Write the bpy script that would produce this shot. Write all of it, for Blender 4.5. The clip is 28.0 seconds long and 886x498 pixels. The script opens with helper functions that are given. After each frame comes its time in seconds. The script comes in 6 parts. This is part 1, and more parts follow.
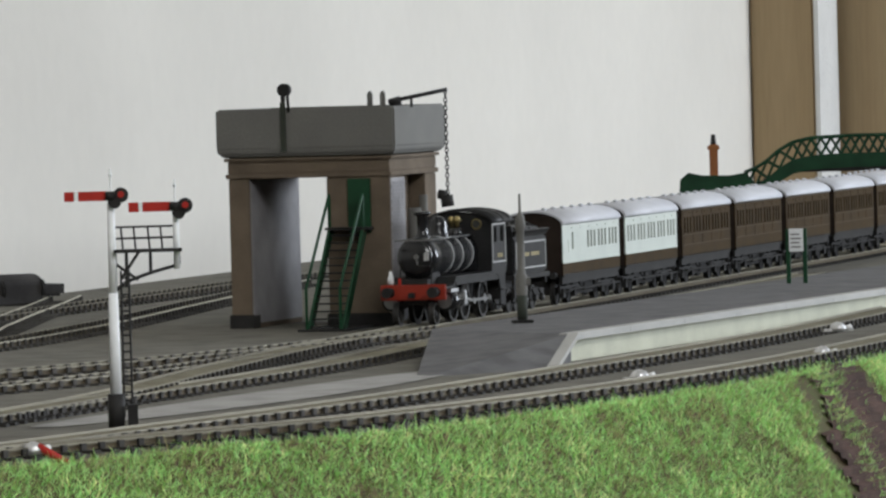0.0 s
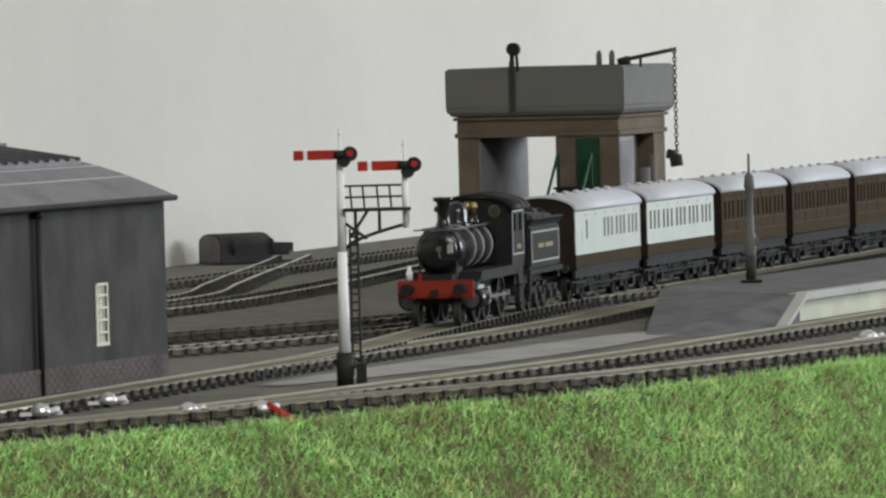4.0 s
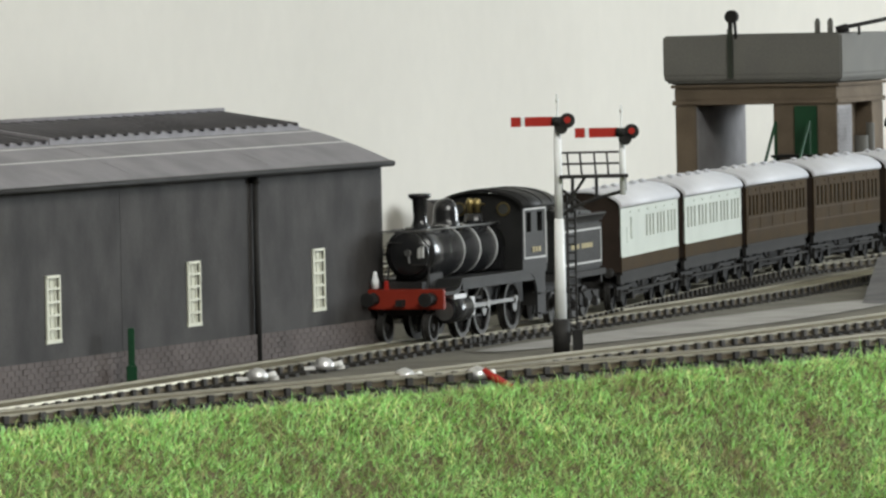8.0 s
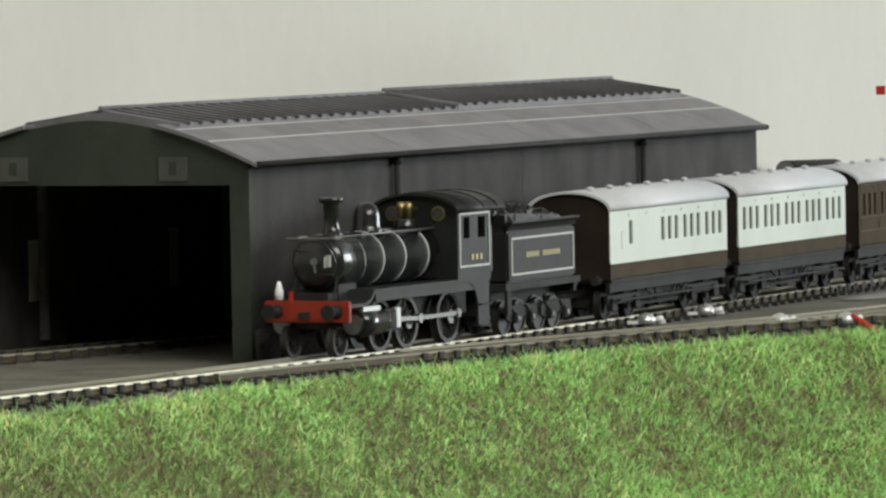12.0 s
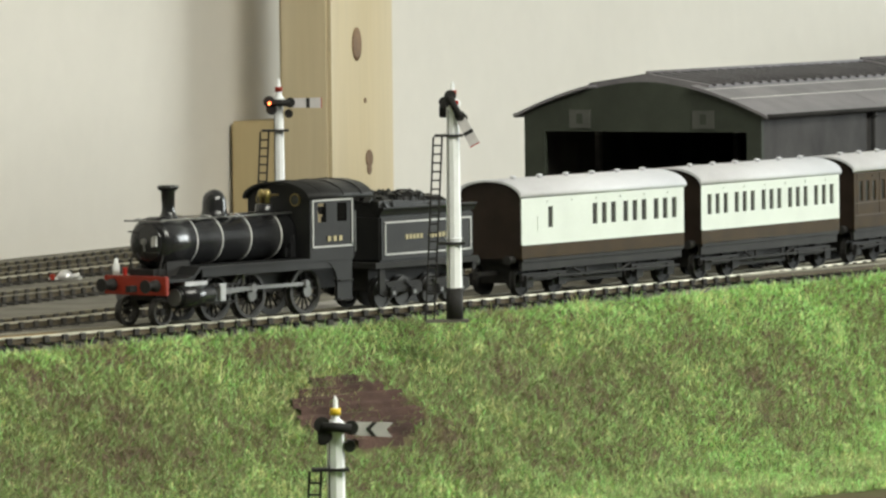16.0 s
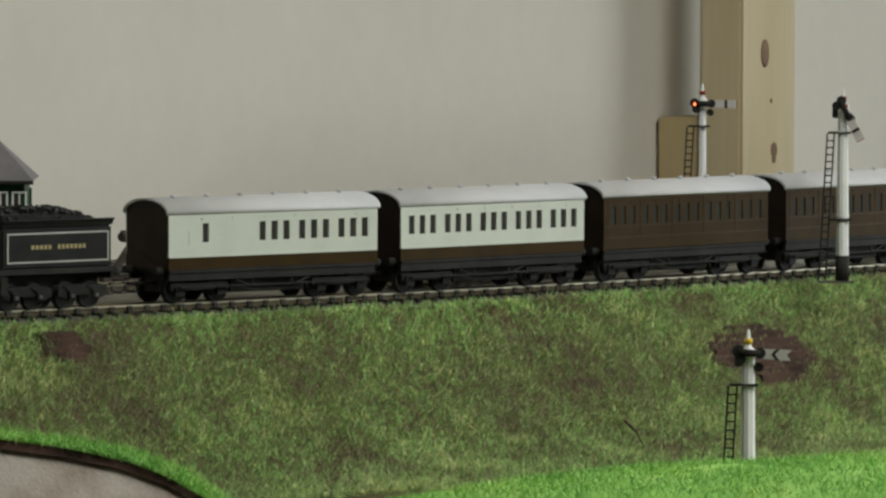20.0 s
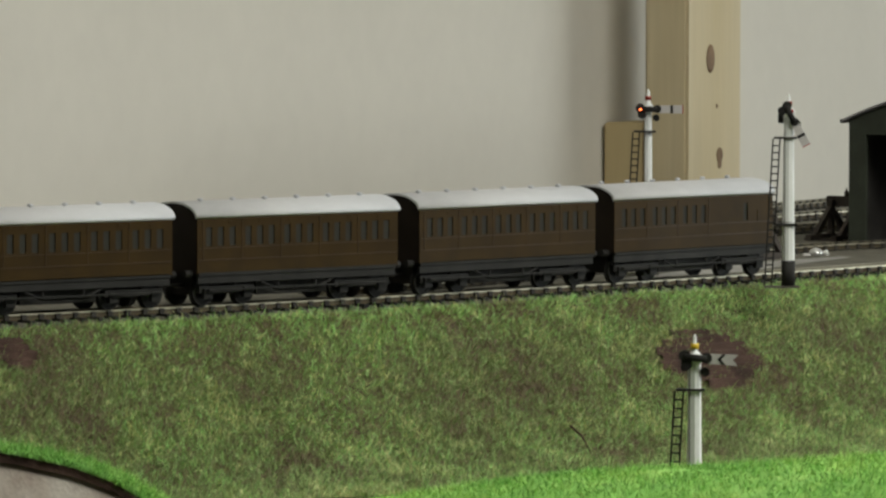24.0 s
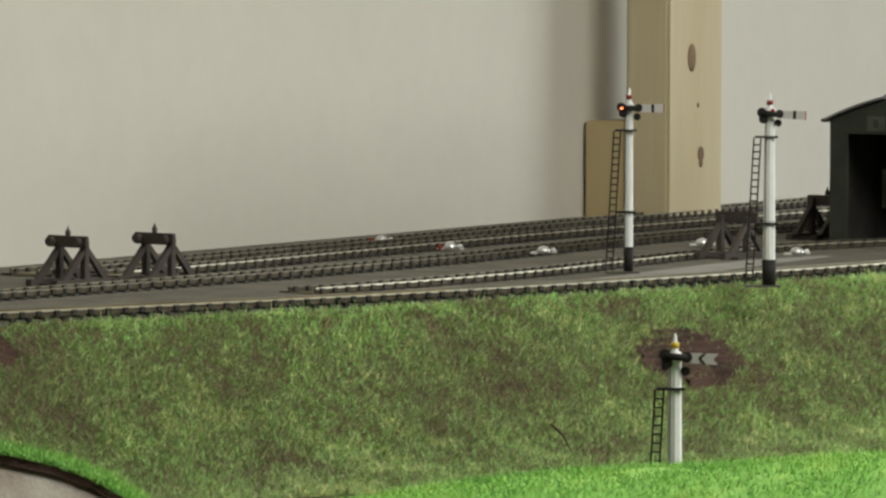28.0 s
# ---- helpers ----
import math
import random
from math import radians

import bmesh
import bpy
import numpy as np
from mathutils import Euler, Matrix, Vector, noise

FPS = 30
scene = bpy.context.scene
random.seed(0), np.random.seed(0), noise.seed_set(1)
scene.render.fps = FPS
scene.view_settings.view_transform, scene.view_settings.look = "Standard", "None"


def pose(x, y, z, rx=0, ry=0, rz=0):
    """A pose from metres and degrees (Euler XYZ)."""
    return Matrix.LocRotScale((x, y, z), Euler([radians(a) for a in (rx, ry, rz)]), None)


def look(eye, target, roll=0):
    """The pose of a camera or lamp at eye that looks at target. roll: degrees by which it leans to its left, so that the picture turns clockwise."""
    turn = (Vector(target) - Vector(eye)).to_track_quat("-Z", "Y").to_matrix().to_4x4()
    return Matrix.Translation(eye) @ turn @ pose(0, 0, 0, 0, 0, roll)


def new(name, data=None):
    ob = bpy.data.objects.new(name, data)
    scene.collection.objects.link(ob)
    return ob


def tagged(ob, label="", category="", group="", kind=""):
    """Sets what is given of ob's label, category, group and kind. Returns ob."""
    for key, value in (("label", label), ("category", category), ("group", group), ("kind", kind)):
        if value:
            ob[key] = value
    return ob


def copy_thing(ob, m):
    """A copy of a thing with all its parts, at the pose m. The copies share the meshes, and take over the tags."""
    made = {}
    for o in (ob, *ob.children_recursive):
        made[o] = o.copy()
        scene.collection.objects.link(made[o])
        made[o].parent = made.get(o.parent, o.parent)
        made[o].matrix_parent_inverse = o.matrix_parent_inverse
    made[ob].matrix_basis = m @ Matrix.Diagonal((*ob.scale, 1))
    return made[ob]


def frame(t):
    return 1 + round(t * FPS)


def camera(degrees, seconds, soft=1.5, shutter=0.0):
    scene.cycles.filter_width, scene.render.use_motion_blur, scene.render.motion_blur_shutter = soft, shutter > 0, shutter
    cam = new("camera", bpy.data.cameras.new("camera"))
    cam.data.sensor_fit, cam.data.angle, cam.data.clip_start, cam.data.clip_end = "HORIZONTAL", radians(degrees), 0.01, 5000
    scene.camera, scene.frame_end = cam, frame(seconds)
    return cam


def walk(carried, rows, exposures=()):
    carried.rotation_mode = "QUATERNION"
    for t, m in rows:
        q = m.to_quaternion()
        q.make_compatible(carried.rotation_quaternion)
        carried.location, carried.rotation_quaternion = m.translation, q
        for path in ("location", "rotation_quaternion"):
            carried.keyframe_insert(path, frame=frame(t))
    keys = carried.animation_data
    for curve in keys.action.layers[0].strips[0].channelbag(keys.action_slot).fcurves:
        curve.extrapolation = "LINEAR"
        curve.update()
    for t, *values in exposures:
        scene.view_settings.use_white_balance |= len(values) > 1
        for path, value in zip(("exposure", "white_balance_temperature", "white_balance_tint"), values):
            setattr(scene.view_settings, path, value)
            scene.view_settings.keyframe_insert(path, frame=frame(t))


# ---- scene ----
cam = camera(7.4760, 28.0, soft=2.5)
# seconds, eye, heading to the left of +y, pitch, roll
VIEW = (
    (0, 0.0000, 0.0000, 0.1239, -4.851, -1.576, -1.538),
    (0.5, 0.0000, 0.0000, 0.1239, -4.656, -1.565, -1.497),
    (1, 0.0000, 0.0000, 0.1239, -4.381, -1.610, -1.517),
    (1.5, 0.0000, 0.0000, 0.1239, -4.177, -1.630, -1.475),
    (2, 0.0000, 0.0000, 0.1239, -3.897, -1.633, -1.416),
    (2.5, 0.0000, 0.0000, 0.1239, -3.568, -1.700, -1.422),
    (3, 0.0000, 0.0000, 0.1239, -3.328, -1.784, -1.407),
    (3.5, 0.0000, 0.0000, 0.1239, -3.108, -1.830, -1.428),
    (5.5, 0.0000, 0.0000, 0.1239, -2.331, -1.955, -1.367),
    (6, 0.0000, 0.0000, 0.1239, -2.102, -1.958, -1.307),
    (6.5, 0.0000, 0.0000, 0.1239, -1.910, -1.960, -1.272),
    (7, 0.0000, 0.0000, 0.1239, -1.748, -2.057, -1.259),
    (7.5, 0.0000, 0.0000, 0.1239, -1.469, -2.126, -1.231),
    (8, 0.0000, 0.0000, 0.1239, -1.070, -2.109, -1.186),
    (8.5, 0.0000, 0.0000, 0.1239, -0.653, -2.115, -1.116),
    (9, 0.0000, 0.0000, 0.1239, -0.261, -2.104, -1.153),
    (9.5, 0.0000, 0.0000, 0.1239, 0.023, -2.124, -1.127),
    (10, 0.0000, 0.0000, 0.1239, 0.337, -2.160, -1.142),
    (10.5, 0.0000, 0.0000, 0.1239, 0.712, -2.148, -1.131),
    (11, -0.0043, -0.0585, 0.1256, 1.128, -2.100, -1.165),
    (11.5, -0.0069, -0.1655, 0.1296, 1.535, -2.246, -1.122),
    (13.5, -0.0593, -0.4211, 0.1357, 2.339, -2.546, -0.597),
    (14, -0.0501, -0.5547, 0.1425, 2.984, -2.579, -0.633),
    (14.5, -0.0446, -0.6413, 0.1458, 3.519, -2.683, -0.637),
    (15, -0.0362, -0.7436, 0.1501, 3.975, -2.716, -0.592),
    (15.5, -0.0274, -0.8407, 0.1550, 4.656, -2.853, -0.745),
    (16, -0.0161, -0.9525, 0.1599, 5.332, -2.892, -0.593),
    (16.5, -0.0065, -1.0572, 0.1647, 6.073, -2.903, -0.235),
    (17, 0.0028, -1.1596, 0.1680, 6.753, -2.895, -0.256),
    (17.5, 0.0148, -1.2856, 0.1731, 7.679, -2.976, -0.786),
    (18, 0.0260, -1.3936, 0.1777, 8.409, -2.959, 0.199),
    (18.5, 0.0384, -1.5113, 0.1820, 8.688, -2.995, 0.237),
    (19, 0.0473, -1.5968, 0.1850, 8.786, -2.991, 0.262),
    (19.5, 0.0474, -1.5969, 0.1851, 8.805, -3.007, 0.255),
    (20, 0.0473, -1.5971, 0.1850, 8.687, -2.988, 0.205),
    (20.5, 0.0472, -1.5973, 0.1849, 8.535, -2.962, 0.256),
    (21, 0.0472, -1.5973, 0.1849, 8.520, -2.965, 0.343),
    (21.5, 0.0472, -1.5974, 0.1849, 8.476, -2.965, 0.285),
    (23.5, 0.0471, -1.5974, 0.1850, 8.275, -2.927, 0.067),
    (24, 0.0471, -1.5974, 0.1848, 8.227, -2.935, 0.128),
    (24.5, 0.0470, -1.5974, 0.1847, 8.167, -2.934, 0.106),
    (25, 0.0470, -1.5974, 0.1847, 8.118, -2.929, 0.082),
    (25.5, 0.0478, -1.5996, 0.1852, 8.055, -2.941, 0.144),
    (26, 0.0478, -1.5996, 0.1852, 8.034, -2.948, 0.203),
    (26.5, 0.0478, -1.5996, 0.1853, 8.090, -2.945, 0.107),
    (27, 0.0470, -1.5974, 0.1847, 8.134, -2.938, 0.104),
    (27.5, 0.0476, -1.5988, 0.1847, 8.105, -2.941, 0.130),
    (28, 0.0478, -1.5996, 0.1853, 8.073, -2.953, 0.218),
)


def aim(x, y, z, yaw, pitch, roll):
    a, b = radians(yaw), radians(pitch)
    way = Vector((-math.sin(a) * math.cos(b), math.cos(a) * math.cos(b), math.sin(b)))
    return look((x, y, z), Vector((x, y, z)) + way, roll)


walk(cam, [(r[0], aim(*r[1:])) for r in VIEW], exposures=((0, 0.36, 6130, 11), (3, 0.30, 6200, 10), (8, 0.64, 6400, 7), (10, 0.70, 6480, 6), (11, 0.38, 6450, 6), (14, 0.92, 6620, 4), (16, 0.78, 6720, 4), (18, 0.48, 6700, 4), (19, 0.14, 6700, 4), (20, -0.08, 6660, 4), (21, 0.04, 6700, 4), (25, 0.08, 6760, 4), (28, 0.22, 6800, 4)))

# ---------------------------------------------------------------- light
world = bpy.data.worlds.new("daylight")
scene.world = world
world.use_nodes = True
_sky = world.node_tree.nodes.new("ShaderNodeTexSky")
_sky.sky_type, _sky.sun_disc = "NISHITA", False
_sky.sun_elevation, _sky.sun_rotation = radians(38), radians(110)
_bg = world.node_tree.nodes["Background"]
_bg.inputs[1].default_value = 0.12
world.node_tree.links.new(_sky.outputs[0], _bg.inputs[0])


def area_lamp(name, eye, target, sx, sy, power, colour):
    data = bpy.data.lights.new(name, "AREA")
    data.shape, data.size, data.size_y, data.energy, data.color = "RECTANGLE", sx, sy, power, colour
    ob = new(name, data)
    ob.matrix_world = look(eye, target)
    return ob


# daylight in the opening of the window in the right-hand wall, and the lit fitting on the ceiling
area_lamp("window_light", (3.79, 4.32, 0.68), (0.3, 3.5, 0.0), 2.3, 1.1, 86, (0.93, 0.97, 1.0))
area_lamp("ceiling_light", (0.80, 0.75, 1.38), (-0.1, 1.5, 0.0), 1.6, 1.0, 50, (1.0, 0.975, 0.92))


# ---------------------------------------------------------------- materials
def mat(name, colour, rough=0.6, metal=0.0, spec=0.22, var=0.15, scale=180.0, bump=0.1, colour2=None, streak=None, spread=0.0, glow=0.0, coat=0.0):
    """A paint, wood, stone or metal surface: two scales of grain, worn gloss and fine relief."""
    m = bpy.data.materials.new(name)
    m.use_nodes = True
    n, l = m.node_tree.nodes, m.node_tree.links
    p = n["Principled BSDF"]
    co = n.new("ShaderNodeTexCoord")
    mp = n.new("ShaderNodeMapping")
    if streak:
        mp.inputs["Scale"].default_value = streak
    l.new(co.outputs["Object"], mp.inputs[0])
    big, fine = n.new("ShaderNodeTexNoise"), n.new("ShaderNodeTexNoise")
    big.inputs["Scale"].default_value, fine.inputs["Scale"].default_value = scale * 0.18, scale * 3.0
    big.inputs["Detail"].default_value, fine.inputs["Detail"].default_value = 4.0, 3.0
    for t in (big, fine):
        l.new(mp.outputs[0], t.inputs["Vector"])
    c2 = colour2 or tuple(c * (1 - 1.6 * var) for c in colour)
    ramp = n.new("ShaderNodeMapRange")
    ramp.inputs[1].default_value, ramp.inputs[2].default_value = 0.35, 0.68
    l.new(big.outputs[0], ramp.inputs[0])
    mix = n.new("ShaderNodeMix")
    mix.data_type = "RGBA"
    mix.inputs[6].default_value, mix.inputs[7].default_value = (*colour, 1), (*c2, 1)
    l.new(ramp.outputs[0], mix.inputs[0])
    hsv = n.new("ShaderNodeHueSaturation")
    val = n.new("ShaderNodeMapRange")
    val.inputs[3].default_value, val.inputs[4].default_value = 1 - var, 1 + var
    l.new(fine.outputs[0], val.inputs[0])
    if spread:
        info, addm = n.new("ShaderNodeObjectInfo"), n.new("ShaderNodeMath")
        sc = n.new("ShaderNodeMapRange")
        sc.inputs[3].default_value, sc.inputs[4].default_value = -spread, spread
        l.new(info.outputs["Random"], sc.inputs[0])
        l.new(val.outputs[0], addm.inputs[0])
        l.new(sc.outputs[0], addm.inputs[1])
        l.new(addm.outputs[0], hsv.inputs["Value"])
    else:
        l.new(val.outputs[0], hsv.inputs["Value"])
    l.new(mix.outputs[2], hsv.inputs["Color"])
    l.new(hsv.outputs[0], p.inputs["Base Color"])
    rr = n.new("ShaderNodeMapRange")
    rr.inputs[3].default_value, rr.inputs[4].default_value = max(rough - 0.1, 0.04), min(rough + 0.12, 1)
    l.new(fine.outputs[0], rr.inputs[0])
    l.new(rr.outputs[0], p.inputs["Roughness"])
    p.inputs["Metallic"].default_value = metal
    p.inputs["Specular IOR Level"].default_value = spec
    p.inputs["Coat Weight"].default_value = coat
    if bump:
        b = n.new("ShaderNodeBump")
        b.inputs["Strength"].default_value, b.inputs["Distance"].default_value = bump, 0.0006
        l.new(fine.outputs[0], b.inputs["Height"])
        l.new(b.outputs[0], p.inputs["Normal"])
    if glow:
        p.inputs["Emission Color"].default_value, p.inputs["Emission Strength"].default_value = (*colour, 1), glow
    return m


def grass_mat(name, stops, rough=0.85, islands=0.46):
    """Turf that runs through several tones in broad patches, in tufts and from blade to blade."""
    m = bpy.data.materials.new(name)
    m.use_nodes = True
    n, l = m.node_tree.nodes, m.node_tree.links
    p = n["Principled BSDF"]
    geo = n.new("ShaderNodeNewGeometry")
    big, mid = n.new("ShaderNodeTexNoise"), n.new("ShaderNodeTexNoise")
    big.inputs["Scale"].default_value, mid.inputs["Scale"].default_value = 30.0, 150.0
    big.inputs["Detail"].default_value, mid.inputs["Detail"].default_value = 5.0, 3.0
    for t in (big, mid):
        l.new(geo.outputs["Position"], t.inputs["Vector"])
    add = n.new("ShaderNodeMath")
    add.operation = "MULTIPLY_ADD"
    add.inputs[1].default_value = 0.85
    l.new(mid.outputs[0], add.inputs[0])
    l.new(big.outputs[0], add.inputs[2])
    add2 = n.new("ShaderNodeMath")
    add2.operation = "MULTIPLY_ADD"
    add2.inputs[1].default_value = islands
    l.new(geo.outputs["Random Per Island"], add2.inputs[0])
    l.new(add.outputs[0], add2.inputs[2])
    r = n.new("ShaderNodeValToRGB")
    middle = 0.925 + islands / 2
    span = n.new("ShaderNodeMapRange")
    span.inputs[1].default_value, span.inputs[2].default_value = middle - 0.27, middle + 0.27
    l.new(add2.outputs[0], span.inputs[0])
    e = r.color_ramp.elements
    e[0].color, e[1].color = (*stops[0], 1), (*stops[-1], 1)
    for k in range(1, len(stops) - 1):
        e.new(k / (len(stops) - 1)).color = (*stops[k], 1)
    l.new(span.outputs[0], r.inputs[0])
    l.new(r.outputs[0], p.inputs["Base Color"])
    p.inputs["Roughness"].default_value = rough
    p.inputs["Specular IOR Level"].default_value = 0.15
    return m


WALL = mat("wall_paint", (0.605, 0.578, 0.525), 0.85, var=0.04, scale=24, bump=0.05)
# for unseen walls, made dark so that glossy black sides reflect less light
DIM = mat("unseen_dark_wall", (0.10, 0.095, 0.09), 0.8, var=0.1, scale=14, bump=0.05)
CEIL = mat("ceiling_paint", (0.8, 0.8, 0.78), 0.9, var=0.03, scale=12)
FLOOR = mat("floor_carpet", (0.16, 0.15, 0.14), 0.95, var=0.2, scale=60)
PINE = mat("planed_pine", (0.43, 0.35, 0.20), 0.55, var=0.10, scale=60, bump=0.08, colour2=(0.49, 0.39, 0.22), streak=(1, 1, 0.08))
OAK = mat("brown_varnished_timber", (0.34, 0.25, 0.14), 0.5, var=0.15, scale=110, bump=0.08, colour2=(0.27, 0.19, 0.10), streak=(1, 1, 0.08))
PINE2 = mat("pale_pine", (0.53, 0.455, 0.31), 0.5, var=0.10, scale=90, bump=0.08, colour2=(0.43, 0.34, 0.185), streak=(1, 1, 0.07))
KNOT = mat("pine_knot", (0.28, 0.17, 0.09), 0.6, var=0.3, scale=160)
BOARD = mat("baseboard_ballast", (0.165, 0.156, 0.128), 0.9, var=0.25, scale=300, bump=0.35, colour2=(0.105, 0.099, 0.082))
PALE = mat("pale_ballast", (0.36, 0.35, 0.33), 0.92, var=0.15, scale=320, bump=0.35)
RUST = mat("tarnished_rail_side", (0.10, 0.085, 0.055), 0.6, metal=0.2, var=0.25, scale=300, colour2=(0.075, 0.058, 0.036))
BED = mat("khaki_track_bed", (0.20, 0.185, 0.125), 0.9, var=0.22, scale=260, bump=0.3, colour2=(0.13, 0.115, 0.078))
# rail head with the glint put into a brighter colour
STEEL = mat("glinting_rail_head", (0.72, 0.69, 0.56), 0.38, metal=0.6, var=0.1, scale=300)
SLEEPER = mat("dark_sleeper", (0.044, 0.041, 0.037), 0.75, var=0.3, scale=300, bump=0.2, spread=0.35)
STOPWOOD = mat("weathered_stop_timber", (0.085, 0.072, 0.064), 0.8, var=0.3, scale=300, bump=0.2, colour2=(0.055, 0.046, 0.042))
# siding sleepers: haze is put into this paler copy of the sleeper colour
HAZED = mat("hazed_sleeper", (0.078, 0.073, 0.066), 0.8, var=0.3, scale=300, bump=0.2, spread=0.3)
GOLDBED = mat("rust_stained_track_bed", (0.27, 0.175, 0.06), 0.9, var=0.25, scale=260, bump=0.3, colour2=(0.17, 0.125, 0.06))
FOIL = mat("crumpled_foil", (0.72, 0.72, 0.72), 0.3, metal=0.7, var=0.15, scale=420, bump=0.4)
SOIL = mat("brown_soil", (0.100, 0.060, 0.048), 0.95, var=0.35, scale=320, bump=0.5)
TURF = grass_mat("turf_under", ((0.095, 0.07, 0.048), (0.10, 0.085, 0.045), (0.09, 0.105, 0.04), (0.10, 0.13, 0.04)), islands=0.0)
BLADE = grass_mat("olive_grass_fibre", ((0.265, 0.22, 0.155), (0.31, 0.285, 0.165), (0.315, 0.39, 0.175), (0.325, 0.50, 0.20), (0.42, 0.59, 0.255), (0.76, 0.76, 0.38)))
BLADE3 = grass_mat("green_grass_fibre", ((0.40, 0.37, 0.20), (0.47, 0.58, 0.22), (0.43, 0.74, 0.23), (0.44, 0.84, 0.28), (0.52, 0.88, 0.36), (0.92, 0.96, 0.45)))
BLADE2 = grass_mat("bright_grass_fibre", ((0.25, 0.50, 0.15), (0.31, 0.60, 0.17), (0.36, 0.66, 0.19), (0.42, 0.70, 0.21), (0.54, 0.76, 0.25)))
BLACK = mat("black_enamel", (0.017, 0.017, 0.018), 0.20, var=0.15, scale=420, bump=0.02, spec=0.45)
FLATB = mat("satin_black", (0.024, 0.024, 0.024), 0.45, spec=0.15, var=0.2, scale=420, bump=0.05)
ENDB = mat("dark_coach_end", (0.030, 0.021, 0.016), 0.55, spec=0.15, var=0.25, scale=420)
MATTB = mat("matt_black", (0.031, 0.030, 0.029), 0.6, spec=0.13, var=0.25, scale=400)
COAL = mat("coal", (0.022, 0.022, 0.021), 0.4, var=0.4, scale=300, bump=0.5)
RED = mat("signal_red", (0.42, 0.028, 0.02), 0.45, var=0.12, scale=150)
BEAM = mat("buffer_beam_red", (0.27, 0.032, 0.018), 0.4, var=0.15, scale=150)
ARMBACK = mat("dulled_white_arm", (0.52, 0.50, 0.50), 0.5, var=0.08)
WHITE = mat("white_paint", (0.84, 0.86, 0.87), 0.45, var=0.06, scale=150)
LINE = mat("white_lining", (0.48, 0.48, 0.47), 0.5, var=0.05)
GILT = mat("gilt_letters", (0.42, 0.36, 0.20), 0.4, var=0.1)
BRASS = mat("brass", (0.34, 0.27, 0.12), 0.4, metal=1.0, var=0.1)
VALVE = mat("pale_bright_metal", (0.46, 0.46, 0.46), 0.42, metal=0.6, var=0.12)
BRIGHT = mat("dull_bright_steel", (0.21, 0.21, 0.205), 0.4, metal=0.75, var=0.15)
CREAM = mat("cream_coach_paint", (0.63, 0.675, 0.62), 0.38, var=0.04, scale=300, coat=0.25)
BROWN = mat("brown_coach_paint", (0.048, 0.029, 0.010), 0.45, spec=0.06, var=0.25, scale=420, colour2=(0.035, 0.022, 0.009))
BEADING = mat("worn_brown_beading", (0.062, 0.038, 0.020), 0.45, spec=0.14, var=0.2, scale=420)
ROOF = mat("light_grey_coach_roof", (0.62, 0.625, 0.66), 0.42, var=0.06, scale=300)
GLASS = mat("dark_coach_glass", (0.050, 0.050, 0.045), 0.10, spec=0.5, var=0.1)
GREEN = mat("dark_green_paint", (0.012, 0.058, 0.025), 0.45, var=0.2, scale=400)
YELLOW = mat("yellow_paint", (0.72, 0.5, 0.04), 0.45, var=0.05)
SHEDWALL = mat("grey_shed_sheet", (0.050, 0.047, 0.0455), 0.75, var=0.36, scale=330, bump=0.16, colour2=(0.023, 0.0215, 0.021), streak=(1, 1, 0.6))
SHEDEND = mat("dark_green_grey_gable", (0.045, 0.052, 0.04), 0.7, var=0.18, scale=330)
SHEDPLATE = mat("worn_grey_plate", (0.085, 0.088, 0.078), 0.7, var=0.2, scale=330)
SHEDROOF = mat("slate_grey_roof", (0.200, 0.191, 0.203), 0.55, var=0.25, scale=330, colour2=(0.145, 0.139, 0.150))
DARK = mat("dark_interior", (0.20, 0.19, 0.185), 0.9, var=0.2)
BRICK = mat("pink_grey_brick", (0.115, 0.098, 0.094), 0.85, var=0.2, scale=300, spread=0.18)
TANK = mat("grey_tank_plate", (0.152, 0.149, 0.135), 0.6, var=0.2, scale=300, colour2=(0.135, 0.132, 0.122))
TOWERST = mat("brown_tower_stone", (0.155, 0.12, 0.085), 0.8, var=0.18, scale=320, bump=0.2)
TOWERBR = mat("grey_tower_brick", (0.30, 0.292, 0.298), 0.8, var=0.12, scale=400, spread=0.08)
PLATTOP = mat("grey_platform_surface", (0.15, 0.148, 0.15), 0.85, var=0.22, scale=420, bump=0.25)
PLATFACE = mat("cream_platform_wall", (0.58, 0.585, 0.46), 0.7, var=0.10, scale=300)
COPING = mat("pale_coping", (0.46, 0.455, 0.43), 0.7, var=0.1, scale=120)
STONE = mat("grey_stone_wall", (0.56, 0.52, 0.47), 0.9, var=0.2, scale=240, bump=0.5, colour2=(0.33, 0.26, 0.22))
LAMP = mat("lit_red_lens", (1.0, 0.16, 0.05), 0.3, var=0.0, bump=0.0, glow=6.0)
PLASTIC = mat("white_plastic", (0.66, 0.66, 0.64), 0.3, var=0.05)
CREAMBAR = mat("cream_window_bar", (0.60, 0.60, 0.50), 0.5, var=0.06)
TERRA = mat("terracotta_pot", (0.36, 0.14, 0.05), 0.7, var=0.15)


# ---------------------------------------------------------------- mesh helpers
def bm_hull(bm, lo, hi, m=None):
    """A box between two corners, in the frame m."""
    vs = []
    for x in (lo[0], hi[0]):
        for y in (lo[1], hi[1]):
            for z in (lo[2], hi[2]):
                v = Vector((x, y, z))
                vs.append(bm.verts.new(m @ v if m else v))
    return [bm.faces.new([vs[i] for i in q]) for q in ((0, 1, 3, 2), (4, 6, 7, 5), (0, 4, 5, 1), (2, 3, 7, 6), (0, 2, 6, 4), (1, 5, 7, 3))]


